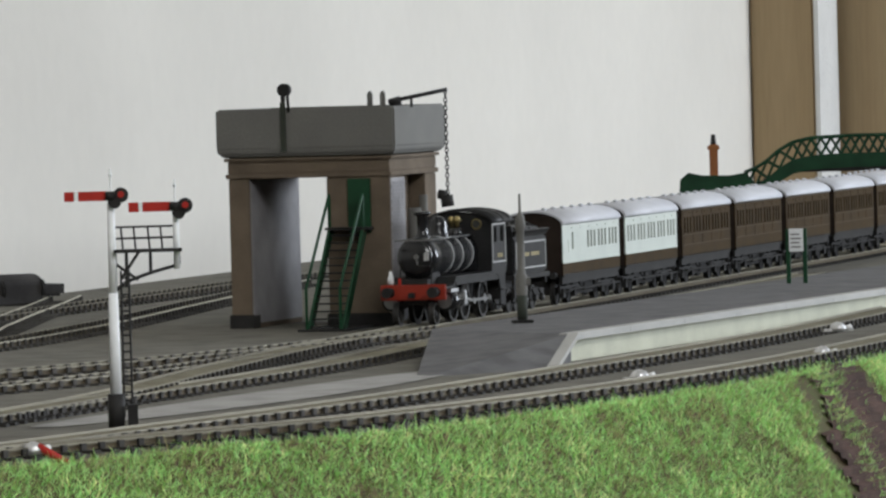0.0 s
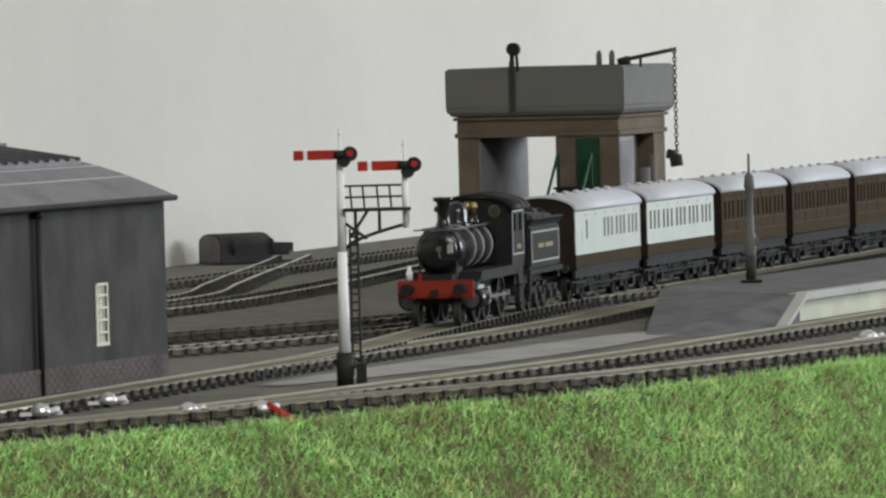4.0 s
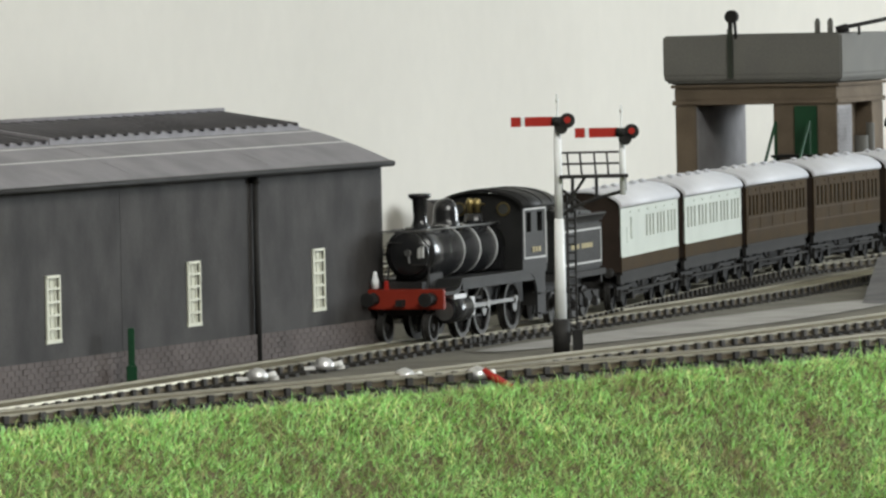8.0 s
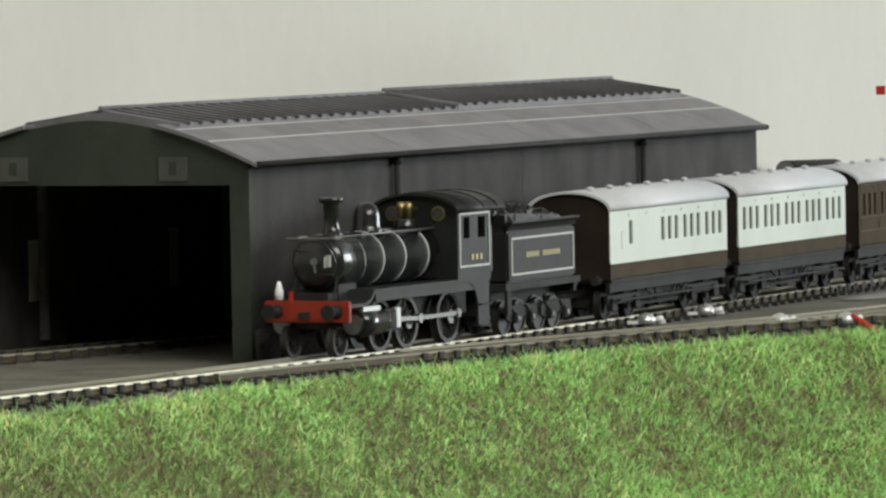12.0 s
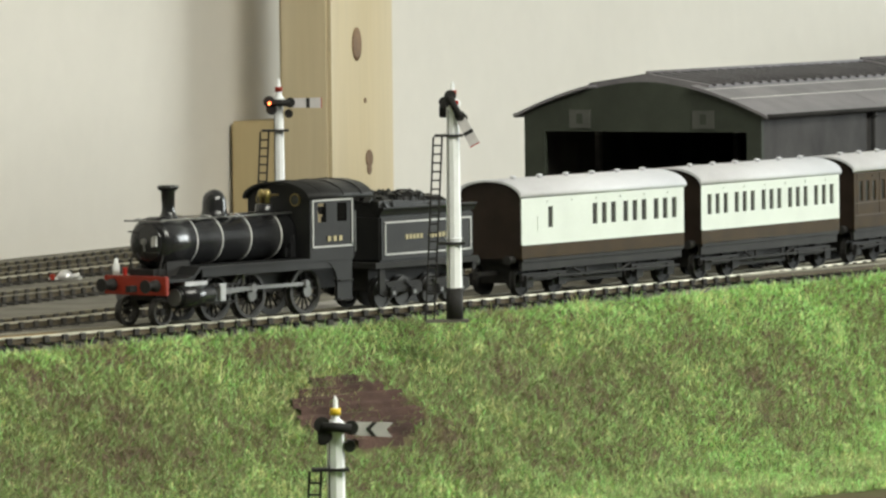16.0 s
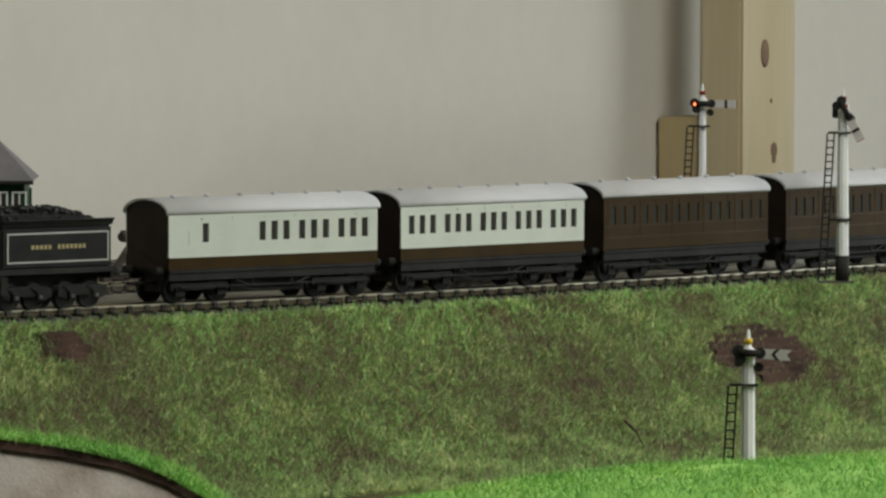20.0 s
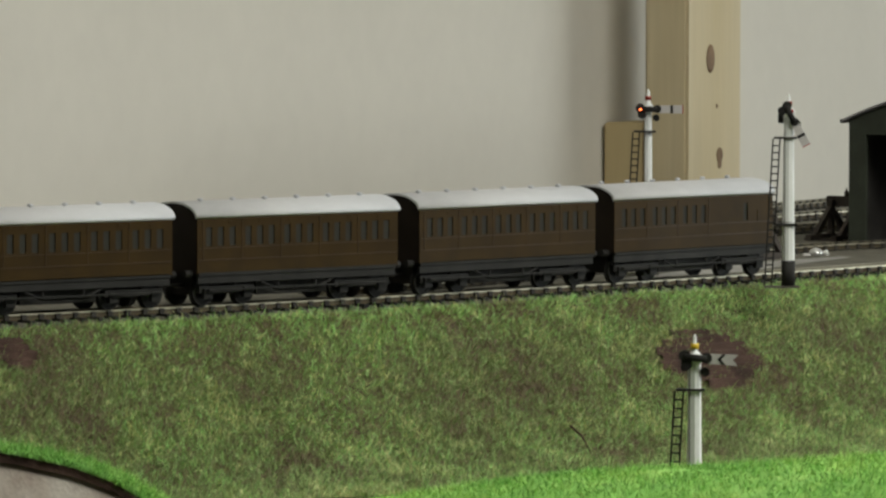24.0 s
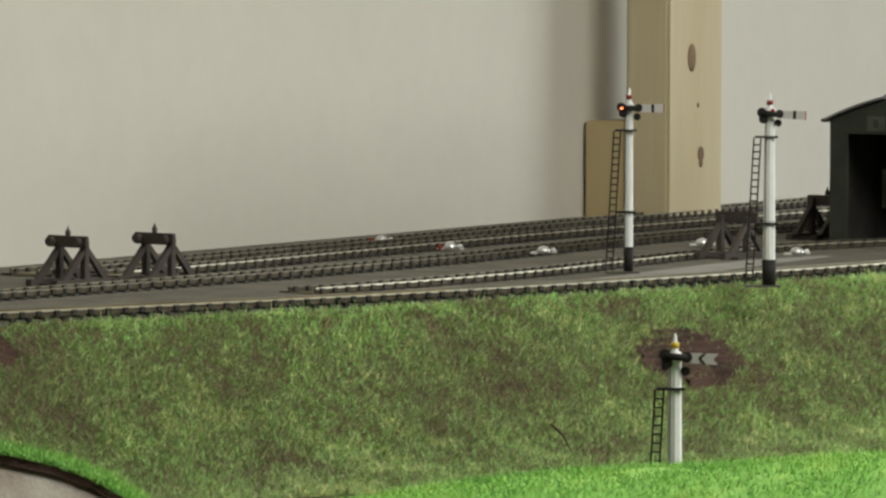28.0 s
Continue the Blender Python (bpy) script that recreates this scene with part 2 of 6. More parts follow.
def bm_rod(bm, a, b, r, n=10, r2=None, caps=True):
    a, b = Vector(a), Vector(b)
    r2 = r if r2 is None else r2
    q = (b - a).to_track_quat("Z", "Y")
    rings = []
    for c, rad in ((a, r), (b, r2)):
        rings.append([bm.verts.new(c + q @ Vector((rad * math.cos(t), rad * math.sin(t), 0))) for t in (2 * math.pi * k / n for k in range(n))])
    for k in range(n):
        f = bm.faces.new((rings[0][k], rings[0][(k + 1) % n], rings[1][(k + 1) % n], rings[1][k]))
        f.smooth = n > 6
    if caps:
        bm.faces.new(rings[0][::-1])
        bm.faces.new(rings[1])


def bm_lathe(bm, profile, base, axis=(0, 0, 1), n=14):
    """Rings of (radius, height) about an axis from base."""
    q = Vector(axis).to_track_quat("Z", "Y")
    rings = [[bm.verts.new(Vector(base) + q @ Vector((r * math.cos(t), r * math.sin(t), z))) for t in (2 * math.pi * k / n for k in range(n))] for r, z in profile]
    for a, b in zip(rings, rings[1:]):
        for k in range(n):
            f = bm.faces.new((a[k], a[(k + 1) % n], b[(k + 1) % n], b[k]))
            f.smooth = True
    bm.faces.new(rings[0][::-1])
    bm.faces.new(rings[-1])


def bm_prism(bm, outline, lo, hi, axis="y", m=None):
    """A flat outline of pairs, drawn out along an axis from lo to hi."""
    def place(u, v, w):
        p = {"x": (w, u, v), "y": (u, w, v), "z": (u, v, w)}[axis]
        return m @ Vector(p) if m else Vector(p)
    a = [bm.verts.new(place(u, v, lo)) for u, v in outline]
    b = [bm.verts.new(place(u, v, hi)) for u, v in outline]
    n = len(outline)
    fs = [bm.faces.new(a[::-1]), bm.faces.new(b)]
    for k in range(n):
        fs.append(bm.faces.new((a[k], a[(k + 1) % n], b[(k + 1) % n], b[k])))
    return fs


def link(name, bm, material, bevel=0.0):
    if bevel:
        bmesh.ops.bevel(bm, geom=list(bm.edges), offset=bevel, segments=2, affect="EDGES", clamp_overlap=True)
    bmesh.ops.recalc_face_normals(bm, faces=bm.faces)
    me = bpy.data.meshes.new(name)
    bm.to_mesh(me)
    bm.free()
    for mt in material if isinstance(material, (list, tuple)) else (material,):
        me.materials.append(mt)
    return new(name, me)


def part(name, bm, material, parent, label="", bevel=0.0):
    ob = link(name, bm, material, bevel)
    ob.parent = parent
    if label:
        ob["label"] = label
    return ob


def thing(name, m, label, category, group="", kind=""):
    ob = new(name)
    ob.empty_display_size = 0.01
    ob.matrix_basis = m
    return tagged(ob, label, category, group, kind)


def boxes(*items):
    bm = bmesh.new()
    for lo, hi in items:
        bm_hull(bm, lo, hi)
    return bm


def rods(*items):
    bm = bmesh.new()
    for it in items:
        bm_rod(bm, *it)
    return bm


def piece(name, mesh, parent, m):
    ob = new(name, mesh)
    ob.parent = parent
    ob.matrix_basis = m
    return ob


# ---------------------------------------------------------------- curves of the plan
class Line:
    """A smooth line in plan through nodes; s is metres along it from the node `zero`, off is metres to its right."""

    def __init__(self, nodes, zero=0, step=0.004):
        p = np.array(nodes, float)
        q = np.vstack([2 * p[0] - p[1], p, 2 * p[-1] - p[-2]])
        out, mark = [], 0
        for i in range(1, len(q) - 2):
            if i - 1 == zero:
                mark = len(out)
            n = max(int(np.hypot(*(q[i + 1] - q[i])) / step), 2)
            t = np.linspace(0, 1, n, endpoint=False)[:, None]
            a, b, c, d = q[i - 1], q[i], q[i + 1], q[i + 2]
            out += list(0.5 * (2 * b + (c - a) * t + (2 * a - 5 * b + 4 * c - d) * t**2 + (3 * b - a - 3 * c + d) * t**3))
        out.append(p[-1])
        self.p = np.array(out)
        self.s = np.r_[0, np.cumsum(np.hypot(*np.diff(self.p, axis=0).T))]
        self.s -= self.s[min(mark, len(out) - 1)]

    def at(self, s, off=0.0):
        e = 0.006
        x, y = np.interp(s, self.s, self.p[:, 0]), np.interp(s, self.s, self.p[:, 1])
        dx = np.interp(s + e, self.s, self.p[:, 0]) - np.interp(s - e, self.s, self.p[:, 0])
        dy = np.interp(s + e, self.s, self.p[:, 1]) - np.interp(s - e, self.s, self.p[:, 1])
        n = math.hypot(dx, dy) or 1.0
        return x + dy / n * off, y - dx / n * off, math.degrees(math.atan2(-dx, dy))


MAIN = Line(((-1.03, 0.10), (-0.985, 0.30), (-0.935, 0.50), (-0.885, 0.70), (-0.83, 0.89), (-0.765, 1.08), (-0.688, 1.24),
             (-0.6, 1.353), (-0.459, 1.517), (-0.335, 1.691), (-0.227, 1.866), (-0.134, 2.045), (-0.0560, 2.2293), (0.0163, 2.4167),
             (0.0873, 2.6048), (0.1375, 2.7987), (0.1892, 2.991), (0.2515, 3.18), (0.321, 3.367), (0.389, 3.555), (0.456, 3.744),
             (0.524, 3.932), (0.592, 4.12), (0.657, 4.309), (0.75, 4.56), (0.86, 4.86)), zero=17)
FRONT = Line(((-0.95, 0.47), (-0.885, 0.70), (-0.83, 0.89), (-0.765, 1.08), (-0.688, 1.24), (-0.6, 1.353), (-0.459, 1.517), (-0.335, 1.691), (-0.227, 1.866), (-0.138, 2.02), (-0.04, 2.165),
              (0.06, 2.275), (0.19, 2.42), (0.33, 2.66), (0.46, 2.97), (0.58, 3.32), (0.70, 3.7), (0.9, 4.3)), zero=8)
LOOP = Line(((-0.115, 2.062), (-0.038, 2.171), (0.032, 2.262), (0.10, 2.375), (0.19, 2.535), (0.285, 2.735), (0.40, 3.0), (0.51, 3.3), (0.62, 3.64), (0.76, 4.1)), zero=2)
REAR1 = Line(((-0.89, 1.02), (-0.70, 1.36), (-0.60, 1.55), (-0.519, 1.715), (-0.452, 1.88), (-0.400, 2.034), (-0.343, 2.188), (-0.21, 2.46), (-0.09, 2.66), (0.006, 2.786), (0.13, 2.935), (0.225, 3.09), (0.28, 3.2)))
REAR2 = Line(((-0.93, 1.06), (-0.71, 1.46), (-0.596, 1.70), (-0.550, 1.811), (-0.443, 2.12), (-0.32, 2.42), (-0.16, 2.76), (0.02, 3.07), (0.1, 3.3), (0.17, 3.6), (0.25, 3.95)))
REAR3 = Line(((-0.72, 1.54), (-0.60, 1.80), (-0.525, 2.01), (-0.40, 2.38), (-0.23, 2.84), (-0.07, 3.2), (0.04, 3.44), (0.16, 3.78), (0.27, 4.1)))
ROAD = Line(((-0.70, 1.265), (-0.648, 1.345), (-0.557, 1.475), (-0.46, 1.63), (-0.39, 1.78), (-0.335, 1.95), (-0.285, 2.06), (-0.235, 2.13), (-0.16, 2.25), (-0.08, 2.38)), zero=3)
LINK = Line(((0.1892, 2.991), (0.119, 2.83), (0.03, 2.70), (-0.06, 2.60), (-0.12, 2.54)))
BRANCH = Line([MAIN.at(s, o)[:2] for s, o in ((-0.72, 0.0), (-0.62, 0.003), (-0.5, 0.018), (-0.42, 0.031), (-0.3, 0.044), (-0.15, 0.049), (0.05, 0.049), (0.4, 0.049), (0.7, 0.049))])
CROSS = Line(((-0.13, 2.81), (-0.03, 3.05), (0.041, 3.22), (0.060, 3.36), (0.076, 3.497), (0.094, 3.64), (0.11, 3.78)))

# ---------------------------------------------------------------- the room
WDIR = Vector((0.342, 0.940, 0))            # the painted wall runs along this way
WNRM = Vector((0.940, -0.342, 0))           # and faces this way
W0 = Vector((-0.599, 1.98, 0))


def wall_frame(d, z=0.0, out=0.0):
    """A frame on the painted wall, d metres along it: x along, y into the room."""
    p = W0 + WDIR * d + WNRM * out
    return Matrix(((WDIR.x, WNRM.x, 0, p.x), (WDIR.y, WNRM.y, 0, p.y), (0, 0, 1, z), (0, 0, 0, 1)))


def room():
    m = wall_frame(0)
    bm = bmesh.new()
    bm_hull(bm, (-4.6, -0.12, -1.0), (5.4, 0.0, 1.42), m)
    tagged(link("wall_west", bm, WALL), "plain off-white painted plaster wall behind the layout", "wall", kind="structure")
    bm = bmesh.new()
    bm_hull(bm, (5.28, 0.0, -1.0), (5.4, 3.6, 1.42), m)
    tagged(link("wall_north", bm, WALL), "plain off-white painted end wall of the room", "wall", kind="structure")
    bm = bmesh.new()
    bm_hull(bm, (-4.6, 0.0, -1.0), (-4.48, 3.6, 1.42), m)
    tagged(link("wall_south", bm, DIM), "unseen plain wall behind the camera, darkened against reflections", "wall", kind="structure")
    bm = bmesh.new()                        # the wall with the window opening
    y0, y1 = 3.6, 3.72
    for lo, hi in (((-4.6, y0, -1.0), (2.45, y1, 1.42)), ((4.85, y0, -1.0), (5.4, y1, 1.42)), ((2.45, y0, -1.0), (4.85, y1, 0.1)), ((2.45, y0, 1.28), (4.85, y1, 1.42))):
        bm_hull(bm, lo, hi, m)
    tagged(link("wall_east", bm, DIM), "unseen plain wall with a window opening, darkened against reflections", "wall", kind="structure")
    bm = bmesh.new()
    bm_hull(bm, (-4.6, -0.12, -1.06), (5.4, 3.72, -1.0), m)
    tagged(link("floor", bm, FLOOR), "dark carpeted floor of the room", "floor", kind="structure")
    bm = bmesh.new()
    bm_hull(bm, (-4.6, -0.12, 1.42), (5.4, 3.72, 1.48), m)
    tagged(link("ceiling", bm, CEIL), "plain white painted ceiling", "ceiling", kind="structure")


room()


def post(d, width, back, deep, name, label, knots, board, wood=PINE2):
    """A planed timber post beside the wall, packed out from it by a short board."""
    t = thing(name, wall_frame(d, -1.0), label, "timber post", kind="structure")
    part("post", boxes(((0, back + 0.001, 0), (width, deep, 2.38))), wood, t, bevel=0.002)
    for u, z, r, h in knots:
        bm = bmesh.new()
        bm_lathe(bm, ((1.0, -0.5), (1.0, 0.4), (0.72, 0.62), (0.5, 0.55)), (0, 0, 0), (0, 1, 0), 16)
        for v in bm.verts:
            v.co = Vector((u + v.co.x * r, deep + v.co.y * 0.0006, z + 1.0 + v.co.z * h))
        part("knot", bm, KNOT, t, "dark oval knot in the pine")
    if board:
        part("packing_board", boxes(((0.002, 0.002, 0.9), (width, back, 1.0 + board))), PINE, t, "short pine board packed behind the post", bevel=0.0012)
    return t


post(0.466, 0.074, 0.029, 0.0586, "timber_post", "pale planed pine post with two dark knots beside the wall", ((0.031, 0.0915, 0.0055, 0.0085), (0.044, 0.0337, 0.0042, 0.0045), (0.040, 0.063, 0.0014, 0.0014), (0.044, 0.0285, 0.0026, 0.003)), 0.0535)
_far = post(3.93, 0.078, 0.0, 0.056, "timber_post", "khaki-brown post with a pale front at the far end of the wall", (), None, OAK)
part("pale_facing", boxes(((-0.001, 0.0562, 0.0), (0.077, 0.060, 2.38))), PLASTIC, _far, "pale painted facing board")
post(4.02, 0.34, 0.0, 0.20, "timber_post", "brown knotted timber post at the far end of the wall", ((0.12, 0.139, 0.016, 0.009),), None, OAK)


# ---------------------------------------------------------------- baseboard, embankment and grass
def sheet(name, line, s0, s1, step, profile, material, label, category, kind="structure", wob=0.0):
    """A strip beside a line: profile gives (offset, height) pairs across it."""
    ss = np.arange(s0, s1 + step / 2, step)
    verts, faces, k = [], [], len(profile)
    for s in ss:
        for off, z in profile:
            x, y, _ = line.at(s, off)
            dz = wob * noise.noise((x * 22, y * 22, 1.3)) if wob and off > 0.021 else 0.0
            verts.append((x, y, z + dz))
    for i in range(len(ss) - 1):
        for j in range(k - 1):
            a = i * k + j
            faces.append((a, a + 1, a + k + 1, a + k))
    me = bpy.data.meshes.new(name)
    me.from_pydata(verts, [], faces)
    for p in me.polygons:
        p.use_smooth = True
    me.materials.append(material)
    ob = new(name, me)
    bm = bmesh.new()
    bm.from_mesh(me)
    bmesh.ops.recalc_face_normals(bm, faces=bm.faces)
    bm.to_mesh(me)
    bm.free()
    return tagged(ob, label, category, kind=kind)


EDGE = 0.0205
GROUND = -0.0038
BANK = ((0.0120, -0.0062), (EDGE, -0.0058), (EDGE + 0.006, -0.0085), (EDGE + 0.02, -0.021), (EDGE + 0.035, -0.036), (EDGE + 0.05, -0.050), (EDGE + 0.066, -0.063), (EDGE + 0.085, -0.072), (EDGE + 0.12, -0.077), (EDGE + 0.3, -0.079), (EDGE + 0.62, -0.08))


def baseboard():
    bm = bmesh.new()
    front = [FRONT.at(s, EDGE)[:2] for s in np.arange(FRONT.s[0], FRONT.s[-1], 0.05)]
    back = [tuple((W0 + WDIR * d + WNRM * 0.0005)[:2]) for d in (2.75, 1.8, 0.9, 0.0, -0.9, -1.7)]
    shoulder = [FRONT.at(s, 0.0146)[:2] for s in np.arange(FRONT.s[0], FRONT.s[-1], 0.05)]
    bm_prism(bm, shoulder + back, -0.03, GROUND, "z")
    ob = link("ground", bm, BOARD)
    tagged(ob, "grey-brown ballasted baseboard of the model railway", "baseboard", kind="structure")
    bm = bmesh.new()
    bm_prism(bm, front + back, -0.12, -0.031, "z")
    tagged(link("baseboard_frame", bm, PINE), "plain timber frame under the baseboard", "baseboard frame", kind="structure")
    bm = bmesh.new()
    low = [FRONT.at(s, EDGE + 0.62)[:2] for s in np.arange(FRONT.s[0], FRONT.s[-1], 0.05)]
    bm_prism(bm, front + low[::-1], -0.17, -0.121, "z")
    tagged(link("trestle_top", bm, PINE), "plain timber deck under the grass bank", "baseboard frame", kind="structure")
    for s in (-0.9, 0.0, 0.9, 1.8):
        for off in (-0.15, 0.5):
            x, y, _ = FRONT.at(s, EDGE + off)
            bm = bmesh.new()
            bm_hull(bm, (x - 0.022, y - 0.022, -1.0), (x + 0.022, y + 0.022, -0.171 if off > 0 else -0.121))
            tagged(link("trestle_leg", bm, PINE), "plain square timber leg of the layout", "table leg", "layout legs")


baseboard()
sheet("embankment", FRONT, FRONT.s[0] + 0.01, FRONT.s[-1] - 0.01, 0.01, BANK, TURF, "grass-covered embankment that falls away in front of the tracks", "embankment", wob=0.0022)


def bank_z(v):
    return np.interp(v, [b[0] for b in BANK], [b[1] for b in BANK])


def fibres(name, pos, lean, material, label, length=0.0042, seed=1, tangle=0.95):
    """Short static-grass fibres, each a bent blade of two faces that curls its own way."""
    rng = np.random.default_rng(seed)
    n = len(pos)
    ang = rng.uniform(0, 2 * np.pi, n)
    tilt = rng.normal(0, tangle, (n, 2))
    curl = rng.normal(0, 0.9, (n, 3))
    curl[:, 2] -= 0.35
    ln = length * rng.uniform(0.5, 1.4, n)
    w = 0.00018 * rng.uniform(0.6, 1.4, n)
    up = np.stack([tilt[:, 0] + lean[0], tilt[:, 1] + lean[1], np.ones(n)], 1)
    up /= np.linalg.norm(up, axis=1)[:, None]
    side = np.stack([np.cos(ang), np.sin(ang), np.zeros(n)], 1) * w[:, None]
    mid = pos + up * (ln * 0.5)[:, None]
    tip = pos + up * (ln * 0.9)[:, None] + curl * (ln * 0.32)[:, None]
    v = np.stack([pos - side, pos + side, mid + side * 0.8, mid - side * 0.8, tip], 1).reshape(-1, 3)
    base = np.arange(n)[:, None] * 5
    quads, tris = base + np.array([0, 1, 2, 3]), base + np.array([3, 2, 4])
    me = bpy.data.meshes.new(name)
    me.vertices.add(len(v))
    me.vertices.foreach_set("co", v.ravel())
    loops = np.concatenate([quads, tris], 1).ravel()
    me.loops.add(len(loops))
    me.loops.foreach_set("vertex_index", loops.astype(np.int32))
    me.polygons.add(2 * n)
    starts = (np.arange(n)[:, None] * 7 + np.array([0, 4])).ravel()
    me.polygons.foreach_set("loop_start", starts.astype(np.int32))
    me.update(calc_edges=True)
    me.validate()
    me.materials.append(material)
    return tagged(new(name, me), label, "grass", kind="stuff")


def bank_grass():
    rng = np.random.default_rng(5)
    n = 600000
    s = rng.uniform(-0.95, 1.75, n)
    v = EDGE - 0.002 + 0.135 * rng.uniform(0, 1, n) ** 0.95
    gx, gy, gh = np.array([FRONT.at(a) for a in np.arange(-1.0, 1.8, 0.01)]).T
    grid = np.arange(-1.0, 1.8, 0.01)
    x, y, h = np.interp(s, grid, gx), np.interp(s, grid, gy), np.radians(np.interp(s, grid, gh))
    px, py = x + np.cos(h) * v, y + np.sin(h) * v
    keep = np.array([noise.noise((a * 34, b * 34, 3.0)) + 0.35 * noise.noise((a * 110, b * 110, 7.0)) for a, b in zip(px, py)])
    ok = keep > -5.0
    for cs, cv, rs, rv in ((-0.215, 0.056, 0.040, 0.017), (-0.63, 0.035, 0.016, 0.008)):
        ok &= ((s - cs) / rs) ** 2 + ((v - cv) / rv) ** 2 + 0.9 * keep > 0.55
    left = 1.0235 - 1.5 * (v - 0.013) + 0.02 * keep
    bare = (s > left) & (s < left + 0.105) & (v > 0.022) & (np.abs(s - left - 0.035) > 0.010)
    ok &= ~bare
    ok |= (rng.uniform(0, 1, n) < np.where(bare, 0.06, 0.42)) & (keep > -0.15)
    rise = np.array([noise.noise((a * 22, b * 22, 1.3)) for a, b in zip(px, py)])
    pos = np.stack([px, py, bank_z(v) + 0.0022 * rise * (v > EDGE)], 1)
    lush = np.clip((s + 0.12) / 0.4, 0, 1) * 0.80 + 0.05 + 0.45 * np.array([noise.noise((a * 17, b * 17, 11.0)) for a, b in zip(px, py)])
    # fresher growth along the top of the bank, beside the rails
    lush += 0.62 * np.clip(1.25 - (v - EDGE) / 0.020 + 0.5 * keep, 0, 1)
    lush += 0.12 * np.clip((v - EDGE - 0.038) / 0.03, 0, 1)
    green = rng.uniform(0, 1, n) < lush
    fibres("embankment_grass", pos[ok & ~green], (0.25, -0.30), BLADE, "short olive and straw-coloured static grass on the bank", seed=6)
    fibres("embankment_grass", pos[ok & green], (0.25, -0.30), BLADE3, "short fresh green static grass on the bank", seed=7)


bank_grass()


# ---------------------------------------------------------------- tracks
GAUGE = 0.00825


def sweep(bm, line, s0, s1, off, profile, step=0.02):
    ss = np.linspace(s0, s1, max(int((s1 - s0) / step), 2))
    rings = []
    for s in ss:
        rings.append([bm.verts.new((*line.at(s, off + u)[:2], z)) for u, z in profile])
    k = len(profile)
    for a, b in zip(rings, rings[1:]):
        for j in range(k):
            f = bm.faces.new((a[j], a[(j + 1) % k], b[(j + 1) % k], b[j]))
            if profile is RAIL and min(profile[j][1], profile[(j + 1) % k][1]) > -0.00095:
                f.material_index = 1
    bm.faces.new(rings[0])
    bm.faces.new(rings[-1][::-1])


RAIL = ((-0.0009, -0.0026), (0.0009, -0.0026), (0.0003, -0.0019), (0.0003, -0.00105), (0.0006, -0.00075), (0.0006, 0.0), (-0.0006, 0.0), (-0.0006, -0.00075), (-0.0003, -0.00105), (-0.0003, -0.0019))


def sleeper_mesh(inner, material):
    bm = bmesh.new()
    bm_hull(bm, (-0.0158, -0.0017, -0.0047), (0.0158, 0.0017, -0.0026))
    for x in (-GAUGE, GAUGE):
        for d in (-0.00165, 0.00165):
            bm_hull(bm, (x + d * 0.72 - 0.0005, -0.0013, -0.0027), (x + d * 0.72 + 0.0005, 0.0013, -0.0003 if d * x > 0 else inner))
    me = bpy.data.meshes.new("sleeper")
    bm.to_mesh(me)
    bm.free()
    me.materials.append(material)
    return me


SLEEPER_MESH, CHAIRED_MESH = sleeper_mesh(-0.0015, SLEEPER), sleeper_mesh(-0.0001, HAZED)
# the same head without the painted glint
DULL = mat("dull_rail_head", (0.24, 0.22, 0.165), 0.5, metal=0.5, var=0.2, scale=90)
PITCH = 0.0098


def track(line, s0, s1, label, singles=(0, 0), bed=-0.0024, worn=True, sink=0.0, bright=False):
    t = thing("railway_track", pose(0, 0, -sink), label, "railway track", "model railway tracks")
    for off in (-GAUGE, GAUGE):
        for a, b in ((s0, -0.93), (-0.9295, s1)) if line is MAIN else ((s0, s1),):
            bm = bmesh.new()
            sweep(bm, line, a, b, off, RAIL)
            # worn and bright choose the heads that carry the painted glint
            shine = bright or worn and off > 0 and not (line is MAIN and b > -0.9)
            part("rail", bm, (RUST, STEEL if shine else DULL), t, "weathered rail with a worn head, bright where a glint is painted")
    if line is MAIN:
        bm = bmesh.new()
        sweep(bm, line, s0, -1.72, 0.0, ((-GAUGE + 0.0012, -0.0046), (GAUGE - 0.0012, -0.0046), (GAUGE - 0.0009, bed), (-GAUGE + 0.0009, bed)))
        part("track_bed", bm, GOLDBED, t, "rust-stained ballast strip between the rails")
    bm = bmesh.new()
    sweep(bm, line, -1.7195 if line is MAIN else s0, s1, 0.0, ((-GAUGE + 0.0012, -0.0046), (GAUGE - 0.0012, -0.0046), (GAUGE - 0.0009, bed), (-GAUGE + 0.0009, bed)))
    part("track_bed", bm, BED, t, "khaki ballast strip between the rails")
    rest = bmesh.new()
    for s in np.arange(s0 + 0.004, s1, PITCH):
        x, y, h = line.at(s)
        m = pose(x, y, 0, 0, 0, h + random.uniform(-1.2, 1.2))
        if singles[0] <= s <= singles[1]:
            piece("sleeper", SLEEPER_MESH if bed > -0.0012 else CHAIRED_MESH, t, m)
        else:
            bm_hull(rest, (-0.0158, -0.0017, -0.0047), (0.0158, 0.0017, -0.0026), m)
    if rest.verts:
        ob = part("sleeper_bed", rest, SLEEPER, t, "row of dark plastic sleepers")
        ob["kind"] = "stuff"
    else:
        rest.free()
    return t


